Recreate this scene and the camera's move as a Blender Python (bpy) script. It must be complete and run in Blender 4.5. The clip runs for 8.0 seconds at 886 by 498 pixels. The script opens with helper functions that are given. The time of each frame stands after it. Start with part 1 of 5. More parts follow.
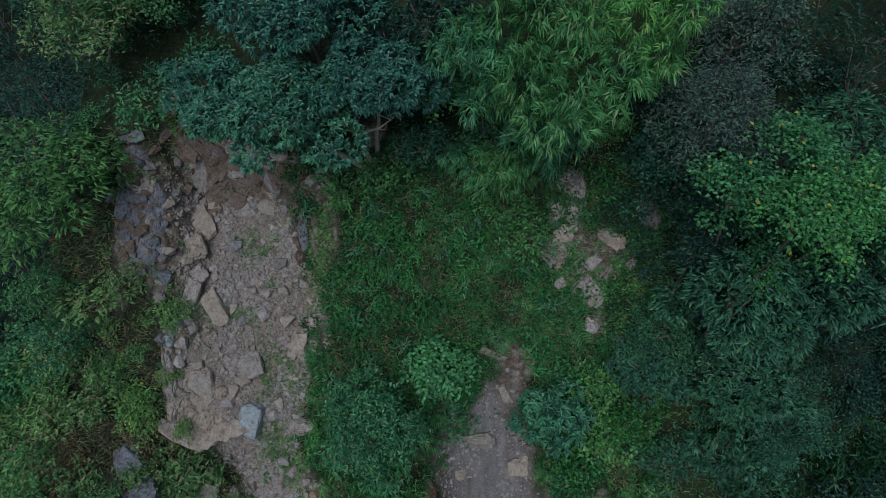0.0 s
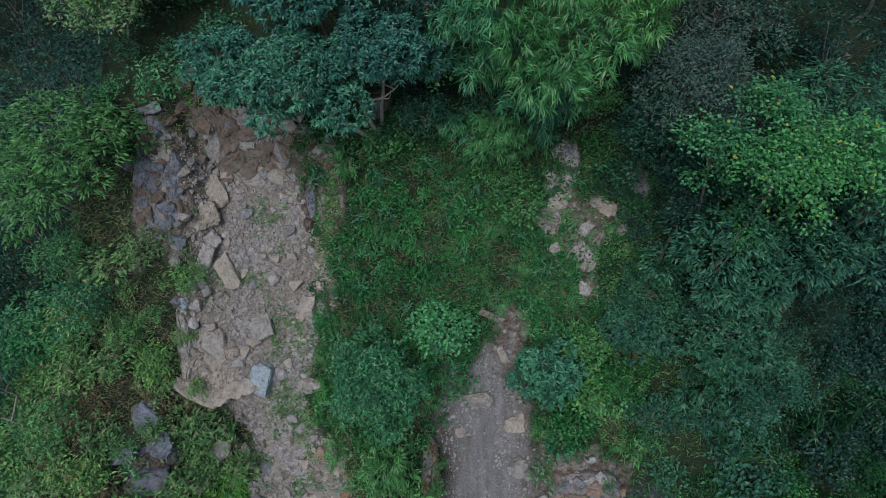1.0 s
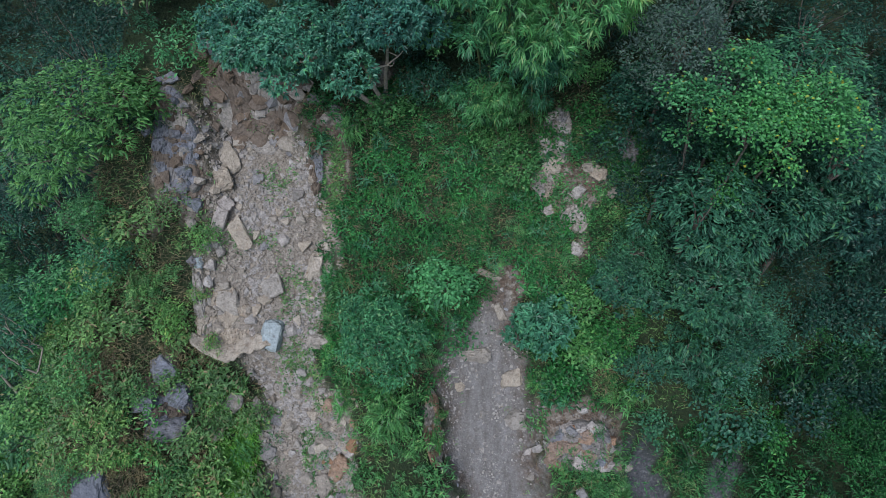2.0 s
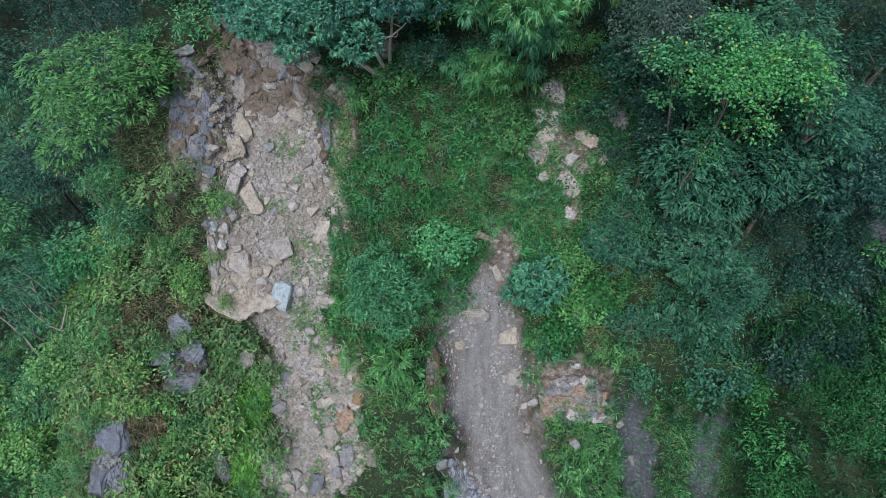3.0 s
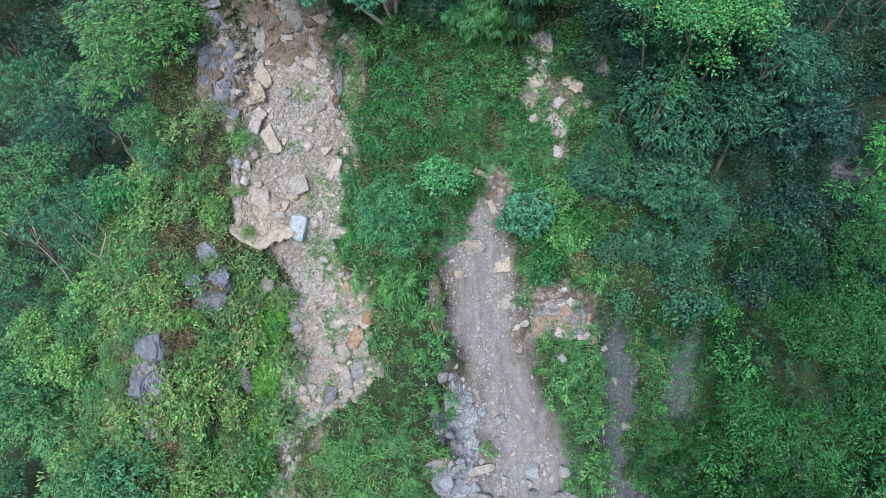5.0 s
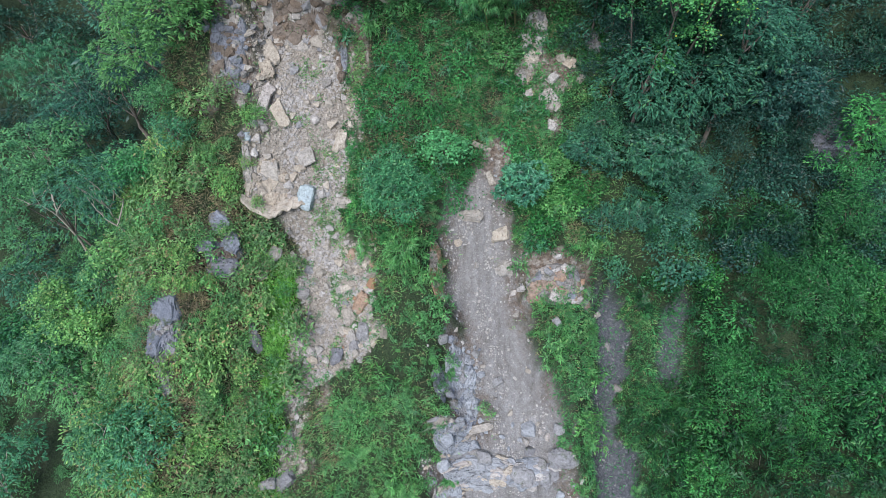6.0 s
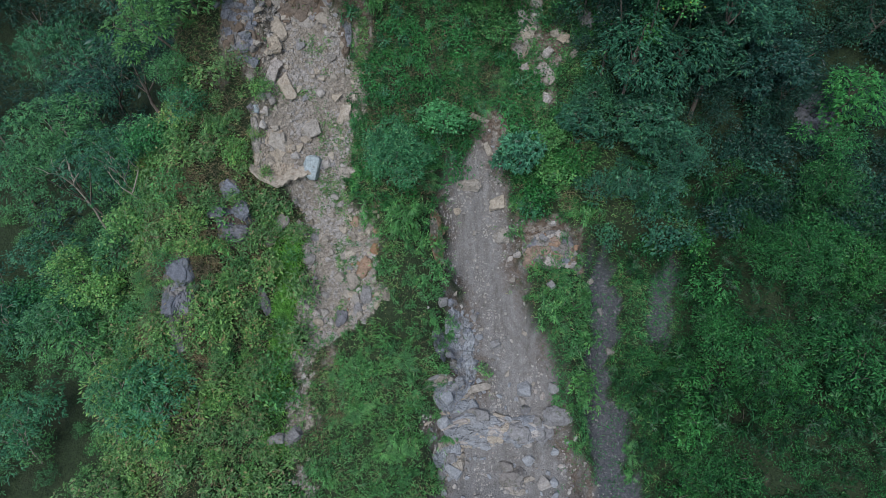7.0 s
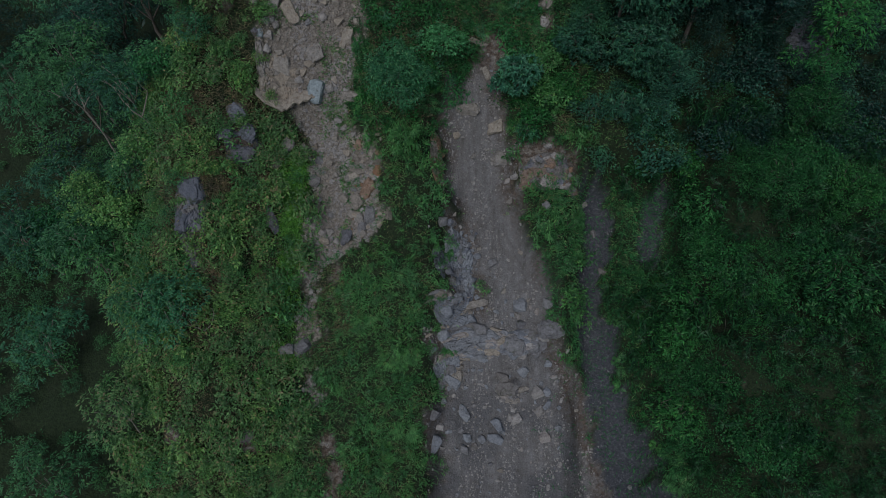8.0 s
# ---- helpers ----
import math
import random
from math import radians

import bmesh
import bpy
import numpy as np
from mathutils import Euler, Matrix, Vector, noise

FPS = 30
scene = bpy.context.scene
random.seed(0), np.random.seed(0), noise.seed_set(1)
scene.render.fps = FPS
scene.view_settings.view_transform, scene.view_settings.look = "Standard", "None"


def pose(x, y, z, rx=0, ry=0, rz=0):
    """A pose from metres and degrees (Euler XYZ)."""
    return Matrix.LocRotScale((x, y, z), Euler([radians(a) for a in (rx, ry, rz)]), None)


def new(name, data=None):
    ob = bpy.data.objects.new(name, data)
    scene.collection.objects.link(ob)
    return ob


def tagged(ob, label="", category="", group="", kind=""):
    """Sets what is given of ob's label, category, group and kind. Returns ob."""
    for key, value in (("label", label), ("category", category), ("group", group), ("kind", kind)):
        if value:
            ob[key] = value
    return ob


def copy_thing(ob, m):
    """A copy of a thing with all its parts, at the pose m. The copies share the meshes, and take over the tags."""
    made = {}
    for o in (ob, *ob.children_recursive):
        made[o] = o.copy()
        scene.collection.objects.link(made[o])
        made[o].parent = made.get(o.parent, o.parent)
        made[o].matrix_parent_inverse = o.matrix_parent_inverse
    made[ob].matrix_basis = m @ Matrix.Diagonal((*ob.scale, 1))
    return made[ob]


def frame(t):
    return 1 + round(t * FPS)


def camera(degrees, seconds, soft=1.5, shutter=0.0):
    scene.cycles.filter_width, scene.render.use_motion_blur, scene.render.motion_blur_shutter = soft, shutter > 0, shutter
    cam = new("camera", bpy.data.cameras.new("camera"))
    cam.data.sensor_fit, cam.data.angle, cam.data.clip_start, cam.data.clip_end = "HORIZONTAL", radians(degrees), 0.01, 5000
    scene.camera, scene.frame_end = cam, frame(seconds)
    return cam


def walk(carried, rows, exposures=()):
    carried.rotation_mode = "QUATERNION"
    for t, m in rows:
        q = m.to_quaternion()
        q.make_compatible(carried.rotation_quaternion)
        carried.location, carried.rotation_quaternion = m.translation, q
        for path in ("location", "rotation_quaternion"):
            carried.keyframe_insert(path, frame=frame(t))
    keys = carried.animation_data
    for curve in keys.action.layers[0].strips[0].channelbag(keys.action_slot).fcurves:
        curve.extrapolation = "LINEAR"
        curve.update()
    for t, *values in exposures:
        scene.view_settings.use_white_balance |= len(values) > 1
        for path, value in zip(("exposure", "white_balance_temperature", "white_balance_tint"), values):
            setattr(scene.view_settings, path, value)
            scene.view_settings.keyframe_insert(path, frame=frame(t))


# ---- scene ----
cam = camera(72.5, 8.0, soft=0.8)
METRES, EYE, TILT, LEAN, TURN = 18.0, 32.0, -45.0, 0.0, 0.0
ROWS = [
    (0.0, 0.0, 0.0, 0.0, 0.0, 0.0, -0.0),
    (0.5, -0.001, -0.0314, -0.0322, -0.0, -0.04, 0.01),
    (1.0, -0.0016, -0.0707, -0.0726, -0.0, -0.11, 0.02),
    (1.5, -0.0015, -0.1124, -0.1155, 0.02, -0.2, 0.05),
    (3.0, -0.0044, -0.2422, -0.2472, -0.0, -0.39, 0.12),
    (3.5, -0.0052, -0.2861, -0.2916, 0.0, -0.46, 0.14),
    (4.0, -0.0062, -0.3297, -0.3363, -0.02, -0.48, 0.18),
    (4.5, -0.0071, -0.3733, -0.3813, -0.04, -0.52, 0.19),
    (6.0, -0.0114, -0.5079, -0.5209, -0.11, -0.53, 0.27),
    (6.5, -0.0124, -0.5523, -0.568, -0.14, -0.52, 0.3),
    (7.0, -0.0132, -0.5978, -0.6157, -0.16, -0.77, 0.32),
    (7.5, -0.014, -0.6447, -0.6679, -0.18, -2.66, 0.34),
    (8.0, -0.0152, -0.6898, -0.7233, -0.21, -5.03, 0.36),
]
EXPOSURES = [(0.0, -0.32, 6120, 14), (0.5, -0.1, 6120, 14), (1.0, 0.17, 6140, 14), (1.5, 0.4, 6150, 14), (3.0, 0.95, 6200, 14), (4.0, 1.34, 6220, 14), (4.5, 1.44, 6240, 14), (6.0, 1.32, 6270, 13.4), (6.5, 0.99, 6290, 11.8), (7.0, 0.54, 6310, 11.8), (7.5, -0.05, 6310, 12), (8.0, -0.76, 6260, 12.6)]
walk(cam, [(t, pose(0, 0, EYE, TILT, LEAN, TURN) @ pose(METRES * x, METRES * y, METRES * z, 90 + pitch, roll, yaw)) for t, x, y, z, yaw, pitch, roll in ROWS],
     exposures=EXPOSURES)
SKY, SUN = 0.062, 1.66


# ---- the lie of the land ----
def smooth(t):
    t = np.clip(t, 0.0, 1.0)
    return t * t * (3 - 2 * t)


def bump(x, y, cx, cy, rx, ry, h):
    return h * np.exp(-((x - cx) / rx) ** 2 - ((y - cy) / ry) ** 2)


GULLY_Y, GULLY_X, GULLY_W = (-60, -12, -5.5, -1.5, 1.6, 3, 5.4, 7.4, 8.6, 11.2, 12.6, 13.5, 14), (6, 5.4, 5.0, 4.3, 3.1, 3.5, 2.4, 2.5, 1.8, 1.5, 1.7, 1.9, 2.1), (9, 6.4, 6.0, 5.2, 3.8, 3.0, 2.6, 1.9, 2.2, 2.1, 1.3, 0.6, -1.5)
SCREE_Y, SCREE_X, SCREE_W = (-60, -12, -5.5, -1.5, 1.2, 3.2, 5, 6.3, 7.5, 8.8, 11, 12.1, 12.9, 13.6), (6, 5.2, 4.6, 3.6, 3.2, 4.2, 3.5, 3.2, 2.7, 2.0, 1.9, 1.7, 1.8, 1.9), (9, 6.0, 5.1, 4.0, 3.1, 1.9, 1.6, 1.4, 1.4, 1.6, 1.5, 1.3, 0.9, -1.2)
SLIDE_Y, SLIDE_X, SLIDE_W = (-3, -2, 1, 3, 4.2, 5.2, 6.2, 8, 10, 11.4, 12.1, 13.7, 14.5, 16.5, 17.7, 18.7, 19.6), (-8.3, -8.3, -8.25, -8.15, -7.9, -6.7, -5.9, -6.0, -6.5, -7.0, -8.2, -7.9, -7.6, -7.65, -8.2, -8.4, -8.2), (-1.5, 0.1, 0.2, 0.25, 0.4, 1.4, 2.2, 2.2, 1.9, 1.7, 2.9, 2.75, 2.5, 2.15, 1.75, 1.7, -1.5)
BROOK_Y, BROOK_X, BROOK_W = (-60, -12, -5, -2.8, -0.7, 1.6, 4, 8, 9.5, 10.3), (13, 12.4, 11.5, 10.9, 10.2, 9.7, 9.5, 9.5, 9.4, 9.3), (2.6, 1.7, 1.2, 1.0, 0.9, 0.95, 0.8, 0.78, 0.75, -1.5)


def band(x, y, ys, xs, ws, edge):
    """1 on a strip that winds down the slope, 0 beside it."""
    off = np.abs(x - np.interp(y, ys, xs)) - np.interp(y, ys, ws)
    return smooth(0.5 - off / edge)


def base(y):
    return np.interp(y, (-4000, -60, -25, -12, -4, 0, 12, 20, 28, 45, 90, 4000), (-24, -24, -15, -9.5, -4, -0.4, 9.8, 19.5, 27, 36, 46, 60))


def ground_shape(x, y):
    x, y = np.asarray(x, float), np.asarray(y, float)
    z = sum(base(y + d) for d in (-1.0, -0.5, 0.0, 0.5, 1.0)) / 5
    # side ravines, the left one deep
    z = z - 22 * smooth((-15 - x) / 13) * np.clip((y + 2) / 27, 0, 1.3)
    rim = -14.6 + 0.35 * np.clip(y - 17, 0, 12)
    z = z - (4.2 + 0.5 * np.clip(y - 17, 0, 8)) * smooth((rim - x) / 2.2) * smooth((y - 12) / 3) * smooth((x + 25) / 6)
    z = z - 3.2 * smooth((x - 16) / 5) * smooth((y - 6) / 7)
    # rib on the left, with its outcrops
    z = z + bump(x, y, -13.8, 6, 2.6, 7, 2.6) + bump(x, y, -11.5, 18, 2.5, 3, 1.2) + bump(x, y, -14, -2, 4, 4, 2.2) + bump(x, y, -15.6, 5.5, 1.6, 4, 1.0) + bump(x, y, -11.2, 2.2, 2.4, 2.2, 0.8) + bump(x, y, -4.6, 2.2, 2.0, 2.2, 0.8)
    # slide scar, the ledge below it and the runnel of rubble
    z = z - np.interp(y, (0, 3, 5, 8, 14, 17, 18.5, 20.5), (0.3, 0.9, 0.3, 0.6, 0.3, 1.3, 1.9, 0)) * band(x, y, SLIDE_Y, SLIDE_X, SLIDE_W, 1.4)
    z = z + bump(x, y, -2.6, 6.0, 2.6, 7, 1.3) + bump(x, y, -2.0, 18.0, 3.0, 1.6, 1.3)
    z = z - 1.3 * smooth((11.7 + 0.2 * np.sin(x * 2.1) - y) / 0.4) * smooth((y - 8.3) / 3) * smooth((x + 11.6) / 0.8) * smooth((-6.9 - x) / 0.8)
    # scree gully, cut deeper lower down
    z = z - np.interp(y, (-60, -14, -2, 1, 3, 6, 11, 13, 14.5), (1.2, 1.2, 1.2, 1.5, 1.9, 2.0, 1.5, 0.7, 0)) * band(x, y, GULLY_Y, GULLY_X, GULLY_W, 2.0)
    z = z - 1.2 * smooth((1.5 + 0.5 * np.sin(x * 1.1) - y) / 0.9) * smooth((y + 20) / 12) * smooth((x + 1.4) / 1.2) * smooth((8.2 - x) / 1.5)
    # hollow with the brook under the rock step
    step = smooth((10.1 + 0.25 * np.sin(x * 1.3) - y) / 0.8) * smooth((y + 16) / 12)
    hollow = smooth((x - 6.8) / 2.2) * smooth((17.0 - x) / 3.0)
    z = z - 3.3 * step * hollow - 0.8 * (0.2 + 0.8 * smooth((y + 3) / 6)) * band(x, y, BROOK_Y, BROOK_X, BROOK_W, 1.4) + bump(x, y, 6.6, 5.5, 1.2, 5, 0.7) + bump(x, y, 11.6, 4, 0.9, 7, 0.9)
    z = z + bump(x, y, 14.5, 11.5, 3, 1.5, -1.9) + 3.2 * smooth((x - 10.5) / 4) * smooth((3.5 - y) / 5) * smooth((y + 30) / 15)
    z = z + 1.6 * smooth((x - 11.6) / 1.8) * smooth((6.5 - y) / 3.5) * smooth((y + 14) / 6) + bump(x, y, 18.5, 6.2, 3, 2.6, 1.7)
    return z


def lattice(x, y, seed):
    i, j = np.floor(x), np.floor(y)
    u, v = x - i, y - j
    u, v = u * u * (3 - 2 * u), v * v * (3 - 2 * v)

    def h(a, b):
        s = np.sin(a * 127.1 + b * 311.7 + seed * 74.7) * 43758.5453
        return s - np.floor(s)
    return (h(i, j) * (1 - u) + h(i + 1, j) * u) * (1 - v) + (h(i, j + 1) * (1 - u) + h(i + 1, j + 1) * u) * v


def fbm(x, y, size, octaves=4, seed=0):
    """Rough noise between about -1 and 1."""
    x, y = np.asarray(x, float) / size, np.asarray(y, float) / size
    total, gain = 0.0, 1.0
    for k in range(octaves):
        total = total + gain * (2 * lattice(x * 2 ** k + 17.3 * k, y * 2 ** k - 9.1 * k, seed + k) - 1)
        gain *= 0.5
    return total / 1.6


def scree_at(x, y):
    x, y = np.asarray(x, float), np.asarray(y, float)
    w = fbm(x, y, 1.3, 4, 5) * 0.9 + fbm(x, y, 0.4, 3, 7) * 0.55
    return band(x + 0.7 * w, y, SCREE_Y, SCREE_X, SCREE_W, 1.2)


def bank_at(x, y):
    """The torn brown edges of the gully."""
    x, y = np.asarray(x, float), np.asarray(y, float)
    w = fbm(x, y, 1.1, 4, 6) * 1.1 + fbm(x, y, 0.4, 3, 10) * 0.5
    return band(x + w, y, GULLY_Y, GULLY_X, GULLY_W, 0.7)


def rubble_at(x, y):
    x, y = np.asarray(x, float), np.asarray(y, float)
    w = fbm(x, y, 1.2, 4, 8) * 0.9 + fbm(x, y, 0.35, 2, 9) * 0.6
    return band(x + w, y, SLIDE_Y, SLIDE_X, SLIDE_W, 0.8)


def brook_at(x, y):
    x, y = np.asarray(x, float), np.asarray(y, float)
    w = fbm(x, y, 1.3, 4, 11) * 0.75 + fbm(x, y, 0.4, 2, 12) * 0.45
    second = band(x + w, y, (4.8, 5.8, 8.0, 9.2, 9.7), (12.9, 13.1, 13.5, 13.6, 13.6), (-1.5, 0.5, 0.75, 0.7, -1.5), 0.5)
    seep = 0.5 * smooth((0.6 - y) / 2.5) * smooth(fbm(x, y, 1.6, 3, 14) * 1.6 + 0.5) * band(x + w, y, SCREE_Y, SCREE_X, SCREE_W, 1.2)
    return np.maximum.reduce([band(x + w, y, BROOK_Y, BROOK_X, BROOK_W, 0.4), second, seep])


def patch_at(x, y):
    """Bare, stony places between the plants."""
    x, y = np.asarray(x, float), np.asarray(y, float)
    p = bump(x, y, 4.8, 17.2, 0.7, 1.3, 0.75) + bump(x, y, 6.6, 16.6, 1.4, 0.8, 0.7) + bump(x, y, 5.6, 15.2, 0.9, 1.3, 0.65)
    p = p + bump(x, y, -11.3, 16.8, 1.5, 1.9, 1.4) + bump(x, y, -8.0, 19.3, 2.2, 0.9, 1.5) + bump(x, y, -12.2, 9.0, 1.0, 1.5, 1.1) + bump(x, y, -14.2, 5.4, 0.9, 1.8, 1.1)
    p = p + bump(x, y, -2.6, 18.9, 0.7, 0.8, 1.1) + bump(x, y, 6.2, 9.3, 2.2, 0.9, 1.5) + bump(x, y, 11.5, 9.6, 0.9, 0.6, 0.8)
    p = p + bump(x, y, -0.4, 15.6, 2.6, 1.8, 0.25) + bump(x, y, -5.0, 16.8, 1.4, 1.6, 1.0) + bump(x, y, 2.6, 13.4, 0.8, 1.2, 1.2)
    p = p + bump(x, y, -7.0, -4.6, 0.8, 1.6, 1.2) + bump(x, y, -11.8, -3.9, 0.9, 0.5, 1.1) + bump(x, y, -9.0, 0.6, 1.0, 0.6, 1.1) + bump(x, y, -15.9, -3.8, 0.7, 0.5, 1.0) + bump(x, y, -1.6, -2.6, 0.8, 1.2, 0.8) + bump(x, y, -6.9, 4.0, 0.8, 1.0, 0.8)
    return smooth((p + 0.75 * fbm(x, y, 0.9, 4, 21) - 0.55) / 0.35)


def relief(x, y):
    """Height of the ground, with its lumps."""
    x, y = np.asarray(x, float), np.asarray(y, float)
    near = np.exp(-(np.maximum(np.abs(x) - 40, 0) / 30) ** 2)
    rough = 0.16 + bump(x, y, -8.0, 19.0, 2.4, 1.0, 0.3) + 0.14 * np.maximum(rubble_at(x, y), patch_at(x, y))
    smoothing = 1 - 0.75 * scree_at(x, y) - 0.6 * brook_at(x, y)
    return ground_shape(x, y) + near * (0.45 * fbm(x, y, 3.5, 2, 1) * (1 - 0.6 * scree_at(x, y)) + rough * np.maximum(smoothing, 0.1) * fbm(x, y, 0.8, 3, 3) + 0.22 * scree_at(x, y) * fbm(x, y * 0.22, 0.8, 3, 13) * np.where(y < 2, 0.5, 1.0))


def cells(x, y, size, seed):
    """Jittered cells: a number for the nearest one, and the distance to its rim."""
    x, y = np.asarray(x, float) / size, np.asarray(y, float) / size
    i, j = np.floor(x), np.floor(y)
    best, second, mark = np.full(x.shape, 9.0), np.full(x.shape, 9.0), np.zeros(x.shape)
    for a in (-1, 0, 1):
        for b in (-1, 0, 1):
            h = np.sin((i + a) * 127.1 + (j + b) * 311.7 + seed * 17.3) * 43758.5453
            g = np.sin((i + a) * 269.5 + (j + b) * 183.3 + seed * 11.9) * 24634.6345
            h, g = h - np.floor(h), g - np.floor(g)
            d = np.hypot(i + a + 0.1 + 0.8 * h - x, j + b + 0.1 + 0.8 * g - y)
            closer = d < best
            second = np.where(closer, best, np.minimum(second, d))
            mark = np.where(closer, (h * 7.31 + g * 3.17) % 1.0, mark)
            best = np.where(closer, d, best)
    return mark, second - best


# ---- light ----
world = bpy.data.worlds.new("overcast_sky")
scene.world = world
world.use_nodes = True
wn, wl = world.node_tree.nodes, world.node_tree.links
sky = wn.new("ShaderNodeTexSky")
sky.sky_type, sky.sun_disc = "NISHITA", False
sky.sun_elevation, sky.sun_rotation = radians(50), radians(200)
sky.air_density, sky.dust_density, sky.ozone_density = 1.0, 1.0, 1.5
background = wn["Background"]
background.inputs[1].default_value = SKY
wl.new(sky.outputs[0], background.inputs[0])
sun = new("sun", bpy.data.lights.new("sun", "SUN"))
sun.data.energy, sun.data.angle, sun.data.color = SUN, radians(34), (1.0, 0.985, 0.96)
sun.matrix_world = pose(0, 0, 60, 40, 0, -20)


# ---- materials ----
def material(name, rough=0.8):
    m = bpy.data.materials.new(name)
    m.use_nodes = True
    b = m.node_tree.nodes["Principled BSDF"]
    b.inputs["Roughness"].default_value = rough
    b.inputs["Specular IOR Level"].default_value = 0.4
    return m, m.node_tree.nodes, m.node_tree.links, b


def ramp(nodes, links, fac, stops):
    r = nodes.new("ShaderNodeValToRGB")
    while len(r.color_ramp.elements) < len(stops):
        r.color_ramp.elements.new(0.5)
    for e, (at, c) in zip(r.color_ramp.elements, stops):
        e.position, e.color = at, (*c, 1)
    links.new(fac, r.inputs[0])
    return r.outputs[0]


def noise_tex(nodes, links, coord, scale, detail=5.0, rough=0.6):
    n = nodes.new("ShaderNodeTexNoise")
    n.inputs["Scale"].default_value, n.inputs["Detail"].default_value, n.inputs["Roughness"].default_value = scale, detail, rough
    links.new(coord, n.inputs["Vector"])
    return n.outputs[0]




def mix(nodes, links, fac, a, b, mode="MIX"):
    m = nodes.new("ShaderNodeMix")
    m.data_type, m.blend_type = "RGBA", mode
    for sock, v in ((m.inputs[0], fac), (m.inputs[6], a), (m.inputs[7], b)):
        if isinstance(v, (int, float)):
            sock.default_value = v
        elif isinstance(v, tuple):
            sock.default_value = (*v, 1)
        else:
            links.new(v, sock)
    return m.outputs[2]


def add_bump(nodes, links, b, height, strength, distance):
    n = nodes.new("ShaderNodeBump")
    n.inputs["Strength"].default_value, n.inputs["Distance"].default_value = strength, distance
    links.new(height, n.inputs["Height"])
    links.new(n.outputs[0], b.inputs["Normal"])


def leaf_material(name, dark, light, accent, share=0.04, gloss=0.45, through_light=0.24):
    """Leaves that differ one by one and from plant to plant, with some light through the blade."""
    m, nodes, links, b = material(name, gloss)
    geo, info = nodes.new("ShaderNodeNewGeometry"), nodes.new("ShaderNodeObjectInfo")
    tex = nodes.new("ShaderNodeTexCoord")
    each = ramp(nodes, links, geo.outputs["Random Per Island"], [(0.0, dark), (0.9 - share, light), (1.0 - share, light), (1.0 - share * 0.6, accent)])
    # noise tints the leaves to imitate lit and shaded clumps
    clump_shade = ramp(nodes, links, noise_tex(nodes, links, tex.outputs["Object"], 1.5, 3), [(0.3, (0.50, 0.54, 0.60)), (0.7, (1.42, 1.38, 1.2))])
    col = mix(nodes, links, 1.0, each, clump_shade, "MULTIPLY")
    plant = ramp(nodes, links, info.outputs["Random"], [(0.0, (0.80, 0.83, 0.90)), (0.5, (1, 1, 1)), (1.0, (1.22, 1.17, 0.98))])
    col = mix(nodes, links, 1.0, col, plant, "MULTIPLY")
    links.new(col, b.inputs["Base Color"])
    glow = nodes.new("ShaderNodeBsdfTranslucent")
    links.new(col, glow.inputs[0])
    join = nodes.new("ShaderNodeMixShader")
    join.inputs[0].default_value = through_light
    links.new(b.outputs[0], join.inputs[1])
    links.new(glow.outputs[0], join.inputs[2])
    links.new(join.outputs[0], nodes["Material Output"].inputs[0])
    return m


def bark_material(name, a, b_):
    m, nodes, links, b = material(name, 0.85)
    tex = nodes.new("ShaderNodeTexCoord")
    n = noise_tex(nodes, links, tex.outputs["Object"], 9, 6)
    links.new(ramp(nodes, links, n, [(0.3, a), (0.7, b_)]), b.inputs["Base Color"])
    add_bump(nodes, links, b, n, 0.5, 0.02)
    return m


